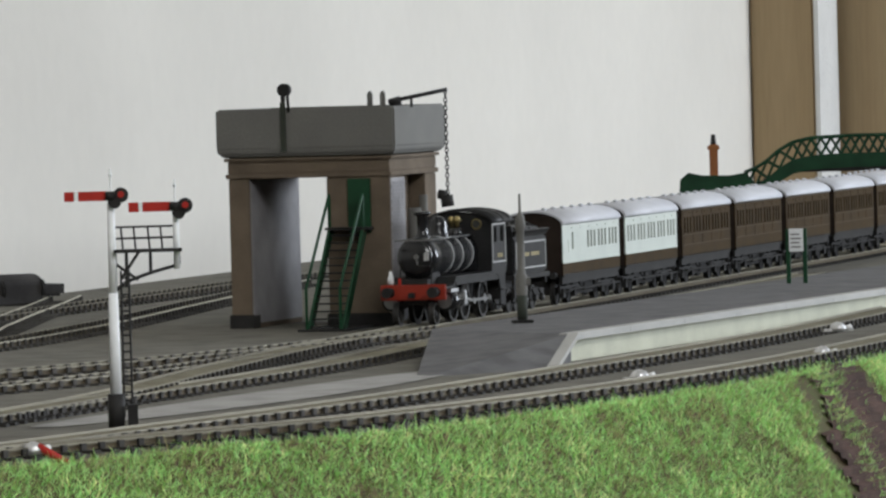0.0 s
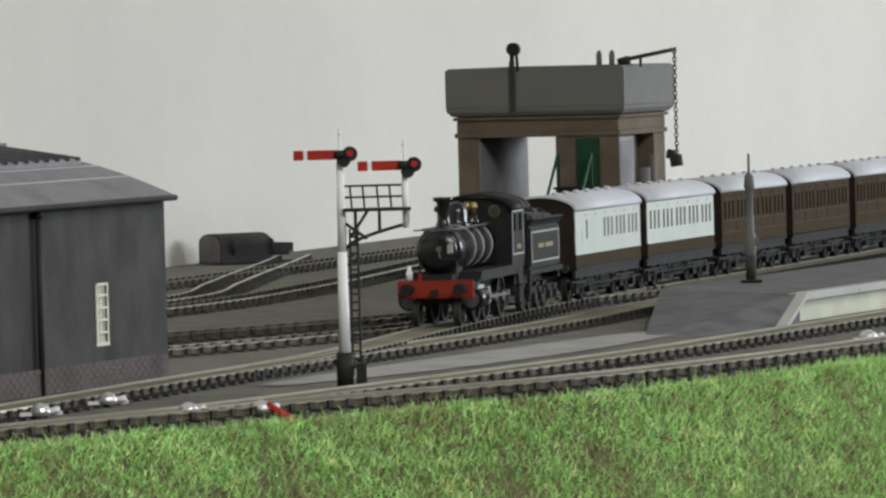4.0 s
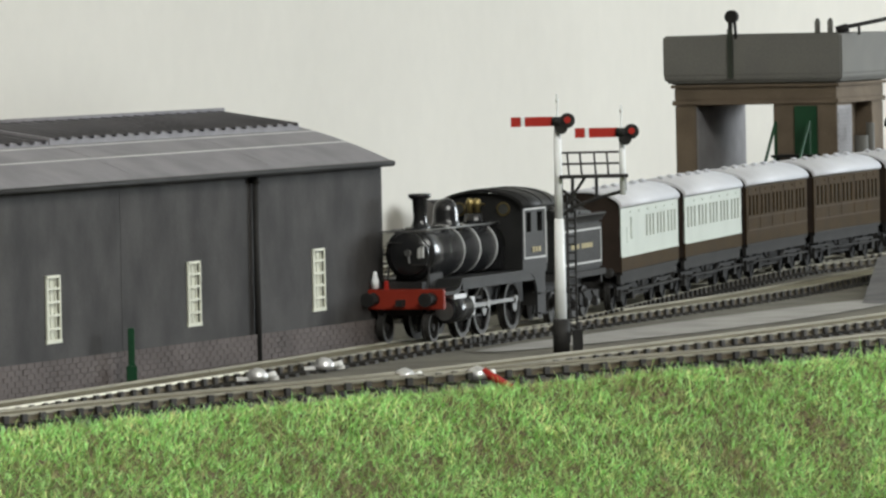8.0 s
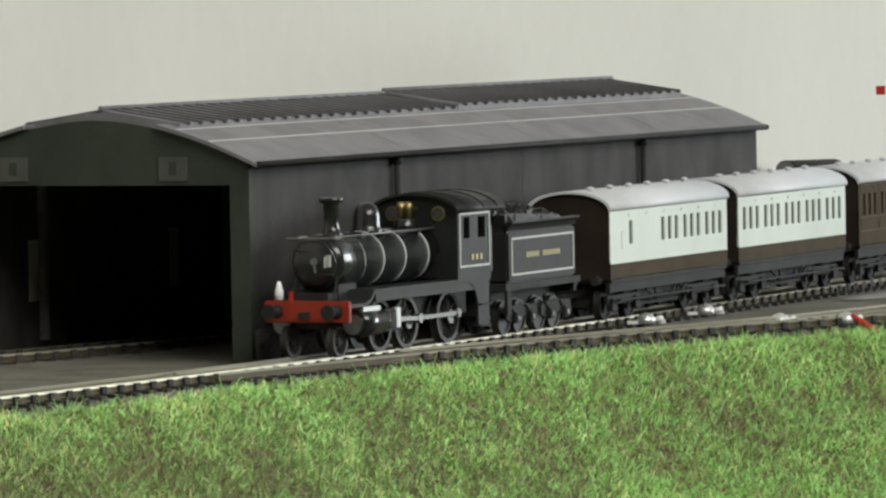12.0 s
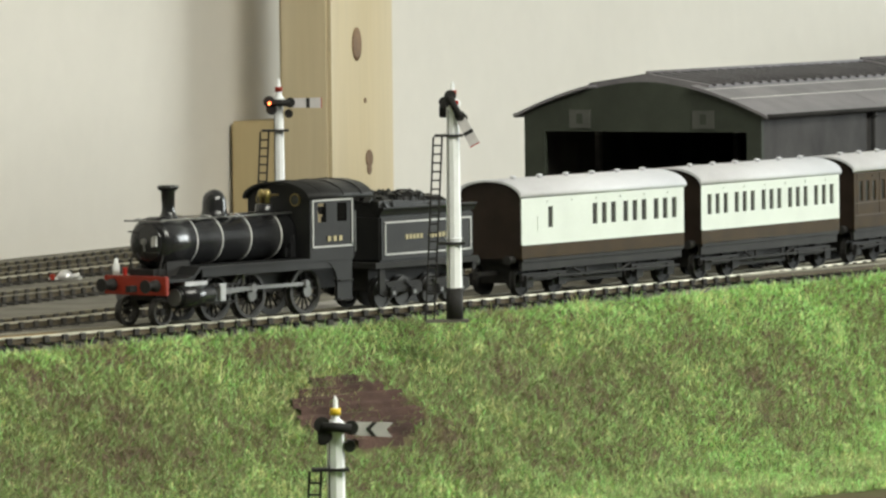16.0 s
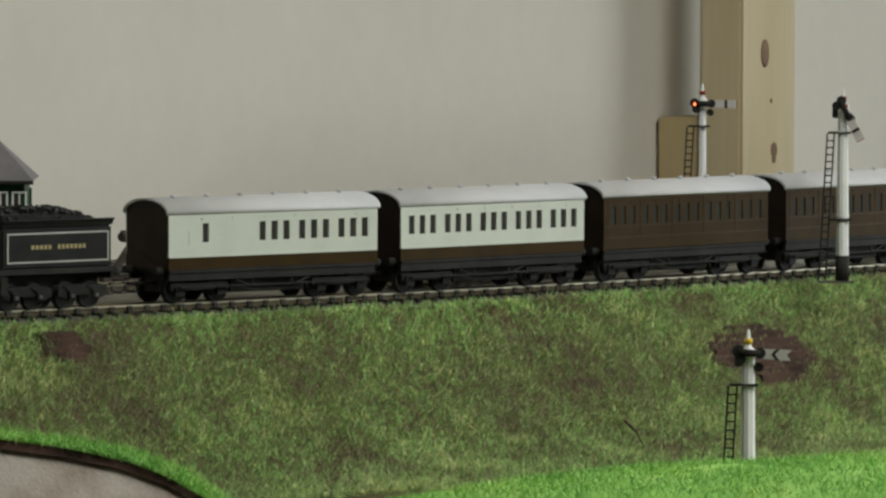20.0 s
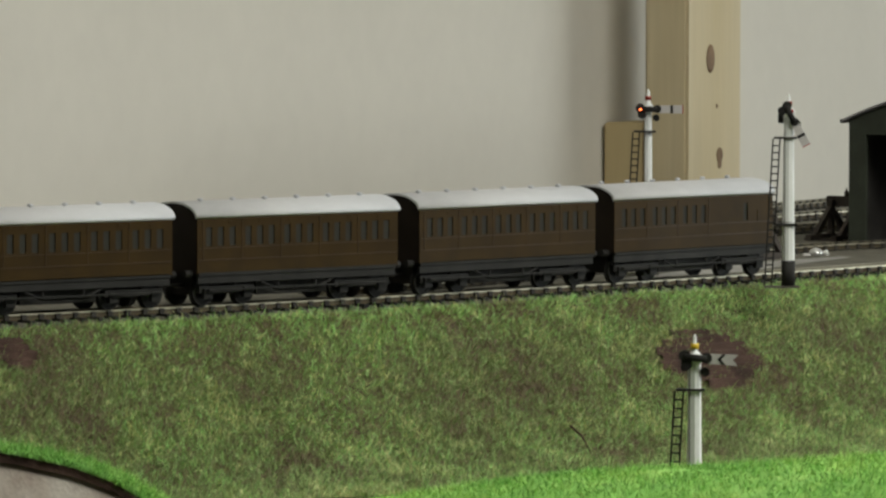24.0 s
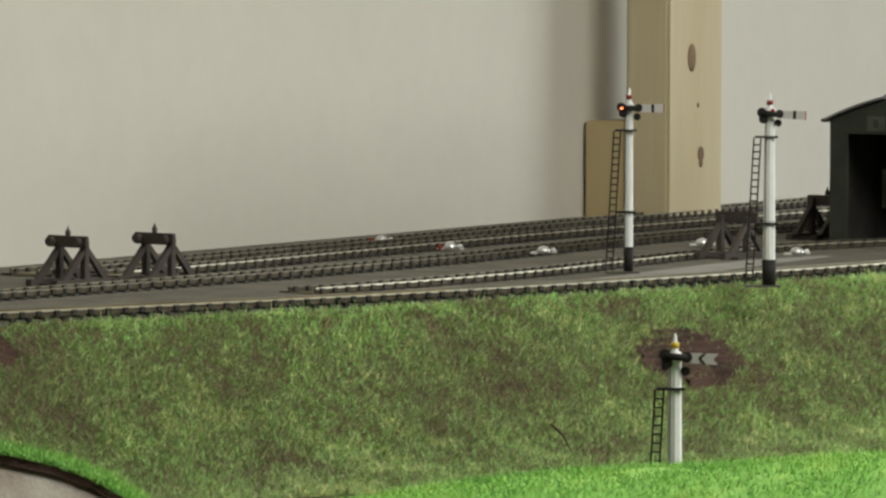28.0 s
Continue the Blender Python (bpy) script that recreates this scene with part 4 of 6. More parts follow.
def tender():
    t = thing("tender", pose(0, 0, 0), "black lined tender heaped with coal behind the locomotive", "tender")
    part("tank", boxes(((0.0, -0.0154, 0.0185), (0.062, 0.0154, 0.0372))), FLATB, t, "black tender tank with a white lined panel", bevel=0.0009)
    for y in (-1, 1):
        lining(t, 0.0030, 0.0600, 0.0212, 0.0346, y * 0.01545, 0.0007)
        bars(t, 0.0165, (0.0016, 0.0016, 0.0015, 0.0016, 0.0015, -0.0022, 0.0015, 0.0014, 0.0016, 0.0015, 0.0016, 0.0016, 0.0014), 0.0272, 0.0019, y * 0.01550, 0.0008, "letter_mark", "small gilt letter mark")
        bm = bmesh.new()
        bm_prism(bm, ((y * 0.0154, 0.0372), (y * 0.0160, 0.0386), (y * 0.0172, 0.0398), (y * 0.0172, 0.0403), (y * 0.0148, 0.0403), (y * 0.0146, 0.0372)), 0.0, 0.062, "x")
        part("side_flare", bm, FLATB, t, "flared black top of the tank side")
        for c in (0.0150, 0.0465):
            bm = bmesh.new()
            lo, hi = min(y * 0.0128, y * 0.0140), max(y * 0.0128, y * 0.0140)
            bm_prism(bm, ((c - 0.0140, 0.0060), (c - 0.0100, 0.0045), (c - 0.0030, 0.0062), (c + 0.0030, 0.0062), (c + 0.0100, 0.0045), (c + 0.0140, 0.0060), (c + 0.0135, 0.0098), (c + 0.0040, 0.0108), (c - 0.0040, 0.0108), (c - 0.0135, 0.0098)), lo, hi, "y")
            bogie = part("bogie_frame", bm, MATTB, t, "dark shaped bogie side frame")
            for d in (-0.0068, 0.0068):
                w = wheel(0.0060, 0.0024, 0, "tender_wheel", t, c + d, y * 0.0088, TYRE)
                WHEELS.append((w, 0.0060, pose(c + d, y * 0.0088, 0.0060), 0))
                part("axle_box", boxes(((c + d - 0.0020, min(y * 0.0138, y * 0.0156), 0.0042), (c + d + 0.0020, max(y * 0.0138, y * 0.0156), 0.0082))), MATTB, bogie, bevel=0.0004)
                part("axle_cap", rods(((c + d, y * 0.0155, 0.0060), (c + d, y * 0.0160, 0.0060), 0.0009, 10)), BRIGHT, bogie, "dull bright axle cap")
                part("spring", boxes(((c + d - 0.0042, min(y * 0.0136, y * 0.0148), 0.0094), (c + d + 0.0042, max(y * 0.0136, y * 0.0148), 0.0104)), ((c + d - 0.0026, min(y * 0.0136, y * 0.0148), 0.0084), (c + d + 0.0026, max(y * 0.0136, y * 0.0148), 0.0094))), MATTB, bogie)
        part("tender_step", boxes(((0.0000, min(y * 0.0138, y * 0.0150), 0.0070), (0.0036, max(y * 0.0138, y * 0.0150), 0.0160))), MATTB, t)
    part("footplate", boxes(((-0.004, -0.0162, 0.0162), (0.064, 0.0162, 0.0185))), MATTB, t)
    part("under_tank", boxes(((0.002, -0.0075, 0.0070), (0.060, 0.0075, 0.0162))), MATTB, t)
    rng = random.Random(4)
    bm = bmesh.new()
    for _ in range(260):
        x, y = rng.uniform(0.002, 0.054), rng.uniform(-0.0135, 0.0135)
        z = 0.0386 + 0.0054 * (1 - (y / 0.0155) ** 2) * min(1, (0.060 - x) / 0.02)
        r = rng.uniform(0.0008, 0.0022)
        m = Matrix.Translation((x, y, z)) @ Euler((rng.random() * 3, rng.random() * 3, rng.random() * 3)).to_matrix().to_4x4()
        bm_hull(bm, (-r, -r * 0.8, -r * 0.7), (r, r * 0.8, r * 0.7), m)
    bm_prism(bm, ((0.001, 0.0372), (0.058, 0.0372), (0.050, 0.0412), (0.012, 0.0430), (0.001, 0.0428)), -0.014, 0.014, "y")
    part("coal", bm, COAL, t, "heap of black coal")
    part("rear_beam", boxes(((0.0620, -0.0145, 0.0130), (0.0640, 0.0145, 0.0186))), MATTB, t)
    for y in (-0.0112, 0.0112):
        part("buffer", rods(((0.064, y, 0.0158), (0.0685, y, 0.0158), 0.0022, 12)), MATTB, t)
    return t


CLEN = 0.1225


def coach(cream, brake):
    """A short compartment coach; x runs backwards from its leading end."""
    colour = "cream and brown" if cream else "dark brown"
    t = thing("railway_coach", pose(0, 0, 0), f"{colour} {'brake ' if brake else ''}model railway coach with a light grey roof", "railway coach", "coaches of the train")
    z0, zw, z1, hw = 0.0152, 0.0212, 0.0411, 0.0158
    win = []
    if brake:
        win += [(0.0195, 0.0230)]
        starts = [0.0525 + 0.0233 * (k // 3) + 0.0070 * (k % 3) for k in range(9)]
    else:
        starts = [0.0052 + 0.0236 * (k // 3) + 0.0070 * (k % 3) for k in range(15)]
    win += [(a, a + 0.0037) for a in starts if a + 0.004 < CLEN - 0.003]
    zb, zt = 0.0276, 0.0362
    for y in (-1, 1):
        lo, hi = min(y * hw, y * (hw - 0.0007)), max(y * hw, y * (hw - 0.0007))
        bm = bmesh.new()
        bm_hull(bm, (0, lo, zw), (CLEN, hi, zb))
        bm_hull(bm, (0, lo, zt), (CLEN, hi, z1))
        xs = [0.0] + [v for w in win for v in w] + [CLEN]
        for a, b in zip(xs[::2], xs[1::2]):
            bm_hull(bm, (a, lo, zb), (b, hi, zt))
        part("side_panel", bm, CREAM if cream else BROWN, t, f"{'cream' if cream else 'dark brown'} upper side with window openings")
        part("lower_panel", boxes(((0, lo, z0), (CLEN, hi, zw))), BROWN, t, "dark brown lower side")
        wy0, wy1 = min(y * hw, y * (hw + 0.0003)), max(y * hw, y * (hw + 0.0003))
        part("waist_beading", boxes(((0.0005, wy0, zw - 0.0003), (CLEN - 0.0005, wy1, zw + 0.0003))), CREAM if cream else BEADING, t, "thin raised beading along the waist")
        if not cream:
            part("window_beading", boxes(((0.0005, wy0, zb - 0.0012), (CLEN - 0.0005, wy1, zb - 0.0007))), BEADING, t, "thin raised beading below the windows")
        for k in range(0 if cream else 6):
            xx = 0.0030 + 0.0236 * k
            if xx < CLEN - 0.002 and not (brake and 0.010 < xx < 0.046):
                part("door_beading", boxes(((xx, min(y * hw, y * (hw + 0.00022)), zw), (xx + 0.0004, max(y * hw, y * (hw + 0.00022)), 0.0395))), BEADING, t)
        for a, b in win:
            gy0, gy1 = min(y * (hw - 0.0006), y * (hw - 0.0009)), max(y * (hw - 0.0006), y * (hw - 0.0009))
            part("window_pane", boxes(((a - 0.0002, gy0, zb - 0.0002), (b + 0.0002, gy1, zt + 0.0002))), GLASS, t)
        bm = bmesh.new()
        for k in range(6):
            xx = 0.0185 + 0.0182 * k
            if cream or not brake:
                bm_hull(bm, (xx, min(y * hw, y * (hw + 0.0004)), 0.0380), (xx + 0.0032, max(y * hw, y * (hw + 0.0004)), 0.0387))
        if bm.verts:
            part("door_vents", bm, CREAM if cream else BROWN, t)
        else:
            bm.free()
        if brake:
            part("guards_door", boxes(((0.0115, min(y * hw, y * (hw + 0.00025)), 0.0262), (0.0185, max(y * hw, y * (hw + 0.00025)), 0.0269)), ((0.0115, min(y * hw, y * (hw + 0.00025)), 0.0269), (0.0122, max(y * hw, y * (hw + 0.00025)), 0.0325))), CREAM if cream else BROWN, t, "raised panel of the guard's door")
        # underframe
        part("solebar", boxes(((0.001, min(y * 0.0135, y * 0.0150), 0.0105), (CLEN - 0.001, max(y * 0.0135, y * 0.0150), 0.0153))), MATTB, t)
        bm = bmesh.new()
        for a, b in (((0.040, y * 0.014, 0.0100), (0.050, y * 0.014, 0.0062)), ((0.050, y * 0.014, 0.0062), (0.073, y * 0.014, 0.0062)), ((0.073, y * 0.014, 0.0062), (0.083, y * 0.014, 0.0100)), ((0.050, y * 0.014, 0.0062), (0.050, y * 0.014, 0.0100)), ((0.073, y * 0.014, 0.0062), (0.073, y * 0.014, 0.0100))):
            bm_rod(bm, a, b, 0.0006, 6)
        part("truss_rod", bm, MATTB, t)
        part("step_board", boxes(((0.006, min(y * 0.0152, y * 0.0172), 0.0072), (CLEN - 0.006, max(y * 0.0152, y * 0.0172), 0.0079))), MATTB, t, "long dark step board")
        for c in (0.020, CLEN - 0.020):
            part("bogie_frame", boxes(((c - 0.0165, min(y * 0.0118, y * 0.0130), 0.0058), (c + 0.0165, max(y * 0.0118, y * 0.0130), 0.0092)), ((c - 0.0145, min(y * 0.0118, y * 0.0142), 0.0035), (c - 0.0095, max(y * 0.0118, y * 0.0142), 0.0082)), ((c + 0.0095, min(y * 0.0118, y * 0.0142), 0.0035), (c + 0.0145, max(y * 0.0118, y * 0.0142), 0.0082))), MATTB, t)
            for d in (-0.012, 0.012):
                wheel(0.0062, 0.0024, 0, "coach_wheel", t, c + d, y * 0.0092)
        for xa in (-0.0045, CLEN):
            part("buffer", rods(((xa, y * 0.0112, 0.0150), (xa + 0.0045, y * 0.0112, 0.0150), 0.0018, 10)), MATTB, t)
    roof_arc = [(hw * math.cos(a) * 1.05, z1 + 0.0066 * math.sin(a)) for a in np.linspace(0, math.pi, 18)]
    for xa, xb in ((0.0, 0.0008), (CLEN - 0.0008, CLEN)):
        bm = bmesh.new()
        bm_prism(bm, [(-hw + 0.0002, z0)] + [(u * 0.94, v - 0.0006) for u, v in roof_arc[::-1]] + [(hw - 0.0002, z0)], xa, xb, "x")
        part("end_panel", bm, ENDB, t, "dark brown coach end")
    bm = bmesh.new()
    inner = [(u * 0.955, v - 0.0009) for u, v in roof_arc]
    fs = bm_prism(bm, roof_arc + inner[::-1], -0.0012, CLEN + 0.0012, "x")
    for f in fs[2:]:
        f.smooth = True
    part("roof", bm, ROOF, t, "light grey curved coach roof")
    for k in range(6):
        bm = bmesh.new()
        bm_lathe(bm, ((0.0010, 0), (0.0010, 0.0007), (0.0014, 0.0008), (0.0014, 0.0015), (0.0005, 0.0018)), (0.012 + 0.0195 * k, -0.0035, z1 + 0.0061), (0, 0, 1), 10)
        part("roof_ventilator", bm, ROOF, t)
    part("under_gear", boxes(((0.040, -0.0105, 0.0040), (CLEN - 0.040, 0.0105, 0.0142)), ((0.004, -0.0075, 0.0050), (0.040, 0.0075, 0.0142)), ((CLEN - 0.040, -0.0075, 0.0050), (CLEN - 0.004, 0.0075, 0.0142))), MATTB, t)
    part("floor_pan", boxes(((0.001, -0.0158, 0.0140), (CLEN - 0.001, 0.0158, 0.0156))), MATTB, t)
    part("coupling", boxes(((-0.011, -0.0014, 0.0085), (0.004, 0.0014, 0.0100))), MATTB, t)
    return t


LOCO, TENDER = locomotive(), tender()
_cream_brake, _cream, _brown, _brown_brake = coach(True, True), coach(True, False), coach(False, False), coach(False, True)
COACHES = [_cream_brake, _cream, _brown] + [copy_thing(_brown, pose(0, 0, 0)) for _ in range(3)] + [_brown_brake]


# ---------------------------------------------------------------- engine shed
SHEDRIB = mat("dark_lantern_rib", (0.075, 0.073, 0.078), 0.6, var=0.15)
SL, SR = Vector((-0.1542, 2.077, 0)), Vector((0.0232, 2.469, 0))
SU = (SR - SL).normalized()
SN = Vector((-SU.y, SU.x, 0))
SLEN, SWID, EAVE = (SR - SL).length, 0.121, 0.0650


def shed():
    base = -0.005
    # x along the long side from the near corner, y across to the far side
    m = Matrix(((SU.x, SN.x, 0, SL.x), (SU.y, SN.y, 0, SL.y), (0, 0, 1, 0), (0, 0, 0, 1)))
    t = thing("engine_shed", m, "long grey sheeted engine shed with a curved roof and open end", "shed")
    wins = [0.058, 0.163, 0.271, 0.375]
    w2, z0, z1 = 0.0052, 0.0140, 0.0360
    for y in (0.0, SWID):
        lo, hi = (y, y + 0.0025) if y == 0 else (y - 0.0025, y)
        xs = [0.0]
        for c in wins:
            xs += [c - w2, c + w2]
        xs.append(SLEN)
        for a, b in zip(xs[::2], xs[1::2]):
            part("wall_sheet", boxes(((a, lo, base), (b, hi, EAVE))), SHEDWALL, t, "streaked grey sheet of the side wall")
        for c in wins:
            part("wall_sheet", boxes(((c - w2, lo, base), (c + w2, hi, z0))), SHEDWALL, t)
            part("wall_sheet", boxes(((c - w2, lo, z1), (c + w2, hi, EAVE))), SHEDWALL, t)
        for c in wins:
            w = new("window")
            w.parent = t
            w.matrix_basis = pose(c, lo if y == 0 else hi, 0)
            d = -0.0006 if y == 0 else 0.0006
            part("frame", boxes(((-w2, min(d, 0), z0), (-w2 + 0.0008, max(d, 0.0), z1)), ((w2 - 0.0008, min(d, 0), z0), (w2, max(d, 0), z1)), ((-w2, min(d, 0), z1 - 0.0009), (w2, max(d, 0), z1)), ((-w2 - 0.0004, min(d, 0), z0 - 0.0004), (w2 + 0.0004, max(d, 0), z0 + 0.0009))), CREAMBAR, w, "cream painted window frame")
            for k in range(1, 5):
                z = z0 + (z1 - z0) * k / 5
                part("glazing_bar", boxes(((-w2, min(d * 0.8, 0), z - 0.0004), (w2, max(d * 0.8, 0), z + 0.0004))), CREAMBAR, w)
            for k in (-1, 1):
                part("glazing_bar", boxes(((k * w2 / 3 - 0.0002, min(d * 0.6, 0), z0), (k * w2 / 3 + 0.0002, max(d * 0.6, 0), z1))), CREAMBAR, w)
            part("pane", boxes(((-w2, 0.0008, z0), (w2, 0.0012, z1))) if y == 0 else boxes(((-w2, -0.0012, z0), (w2, -0.0008, z1))), CREAMBAR, w, "dull cream-grey glazing")
    for x in (0.215, 0.325):
        part("wall_joint", boxes(((x - 0.0002, -0.0001, 0.008), (x + 0.0002, 0.0, EAVE))), SHEDWALL, t)
    for x in (0.108, 0.320):
        part("drain_pipe", rods(((x, -0.0016, base), (x, -0.0016, EAVE - 0.001), 0.0012, 8), ((x, -0.0016, EAVE - 0.004), (x, -0.0016, EAVE - 0.001), 0.0018, 8)), MATTB, t, "dark drain pipe")
    # end walls: the near one open to the tracks
    crown = 0.0800

    def roofz(y):
        u = (y / SWID - 0.5) * 2
        return EAVE + (crown - EAVE) * (1 - abs(u) ** 1.75)
    ys = np.linspace(0, SWID, 21)
    bm = bmesh.new()
    gable = [(y, roofz(y)) for y in ys]
    bm_prism(bm, [(0, 0.0575)] + gable + [(SWID, 0.0575)], -0.0025, 0.0, "x")
    part("front_gable", bm, SHEDEND, t, "dark gable above a wide open doorway")
    for ya, yb in ((0, 0.0075), (SWID - 0.0105, SWID)):
        part("door_pier", boxes(((-0.0025, ya, base), (0, yb, 0.0575))), SHEDEND, t)
    bm = bmesh.new()
    bm_prism(bm, [(0, base)] + gable + [(SWID, base)], SLEN, SLEN + 0.0025, "x")
    part("rear_gable", bm, SHEDWALL, t)
    for y in (0.029, SWID - 0.029):
        part("notice_plate", boxes(((-0.0032, y - 0.0055, 0.0590), (-0.0026, y + 0.0055, 0.0672))), SHEDPLATE, t, "small worn grey plate on the gable")
        part("plate_mark", boxes(((-0.0034, y - 0.0015, 0.0610), (-0.0032, y + 0.0015, 0.0655))), SHEDEND, t)
    # roof skins
    over = 0.004
    half = 0.245
    for side in (0, 1):
        prof = []
        for f in np.linspace(-over / SWID, half + 0.04, 10):
            y = f * SWID
            prof.append((y if side == 0 else SWID - y, roofz(min(max(y, 0), SWID)) + (0.0006 if y >= 0 else -0.0012)))
        lowr = [(a, b + 0.0013) for a, b in prof]
        bm = bmesh.new()
        fs = bm_prism(bm, prof + lowr[::-1], -0.005, SLEN + 0.005, "x")
        part("roof_slope", bm, SHEDROOF, t, "smooth slate-grey curved roof")
        yy = -over if side == 0 else SWID + over
        part("gutter", rods(((-0.004, yy, EAVE - 0.0004), (SLEN + 0.004, yy, EAVE - 0.0004), 0.0011, 8)), MATTB, t, "dark gutter along the eaves")
        for x in (0.115, 0.225, 0.335):
            ya, yb = (0.0, half * SWID) if side == 0 else (SWID, SWID - half * SWID)
            part("roof_joint", rods(*[((x, ya + (yb - ya) * k / 6, roofz(ya + (yb - ya) * k / 6) + 0.0019), (x, ya + (yb - ya) * (k + 1) / 6, roofz(ya + (yb - ya) * (k + 1) / 6) + 0.0019), 0.00018, 5) for k in range(6)]), SHEDROOF, t)
    for f in (0.12, 0.225):
        part("roof_seam", rods(((-0.004, f * SWID, roofz(f * SWID) + 0.0019), (SLEN + 0.004, f * SWID, roofz(f * SWID) + 0.0019), 0.00028, 5)), COPING, t, "pale worn seam along the roof")
    # raised lantern of two lengths with ribbed glazing
    y0, y1, yc = half * SWID, SWID - half * SWID, SWID / 2
    for xa, xb, lift in ((0.004, 0.222, 0.0), (0.223, SLEN - 0.004, 0.001)):
        lan = new("roof_lantern")
        lan.parent = t
        za, zb = roofz(y0) - 0.001, roofz(y0) + 0.0042 + lift
        zr = zb + 0.0048
        bm = bmesh.new()
        bm_prism(bm, ((y0, za), (y0, zb - 0.001), (yc, zr - 0.001), (y1, zb - 0.001), (y1, za)), xa, xb, "x")
        part("lantern_body", bm, SHEDROOF, lan, "grey roof lantern side")
        for ya in (y0, y1):
            n = int((xb - xa) / 0.0088)
            for k in range(n):
                x = xa + (k + 0.5) * (xb - xa) / n
                part("lantern_rib", rods(((x, ya - (0.0015 if ya == y0 else -0.0015), zb - 0.0011), (x, yc, zr - 0.0011), 0.0007, 5)), SHEDRIB, lan)
        part("ridge_cap", rods(((xa - 0.001, yc, zr - 0.0004), (xb + 0.001, yc, zr - 0.0004), 0.0008, 8)), SHEDROOF, lan)
    # brick plinth of courses
    bm = bmesh.new()
    bm_hull(bm, (0.0, -0.0012, base), (SLEN, 0.0, 0.0078))
    part("plinth", bm, BRICK, t, "pinkish grey brick plinth")
    bm = bmesh.new()
    bl, bh = 0.0056, 0.00165
    for r in range(7):
        z = base + 0.0005 + r * (bh + 0.0002)
        for k in range(int(SLEN / bl)):
            x = k * bl + (bl / 2 if r % 2 else 0)
            if x + bl < SLEN:
                bm_hull(bm, (x + 0.0002, -0.0016 - random.uniform(0, 0.00012), z), (x + bl - 0.0002, -0.0012, z + bh))
    ob = part("plinth_bricks", bm, BRICK, t, "courses of small bricks")
    ob["kind"] = "stuff"
    part("inner_floor", boxes(((0.002, 0.003, base), (SLEN, SWID - 0.003, base + 0.0008))), DARK, t)
    for x in (0.06, 0.2, 0.34):
        for ya in (0.0026, SWID - 0.0050):
            part("inner_frame", boxes(((x, ya, 0.0), (x + 0.003, ya + 0.0024, EAVE - 0.002))), DARK, t)


shed()


def green_post(x, y, h):
    t = thing("marker_post", pose(x, y, -0.005), "short dark green post beside the track", "post", "green posts by the shed")
    part("post", boxes(((-0.0011, -0.0011, 0), (0.0011, 0.0011, h))), GREEN, t, bevel=0.0003)
    part("foot", boxes(((-0.0018, -0.0018, 0), (0.0018, 0.0018, h * 0.42))), GREEN, t, bevel=0.0003)


for d, off in ((0.012, -0.006), (0.205, -0.008)):
    p = SL + SU * d + SN * off
    green_post(p.x, p.y, 0.0215)


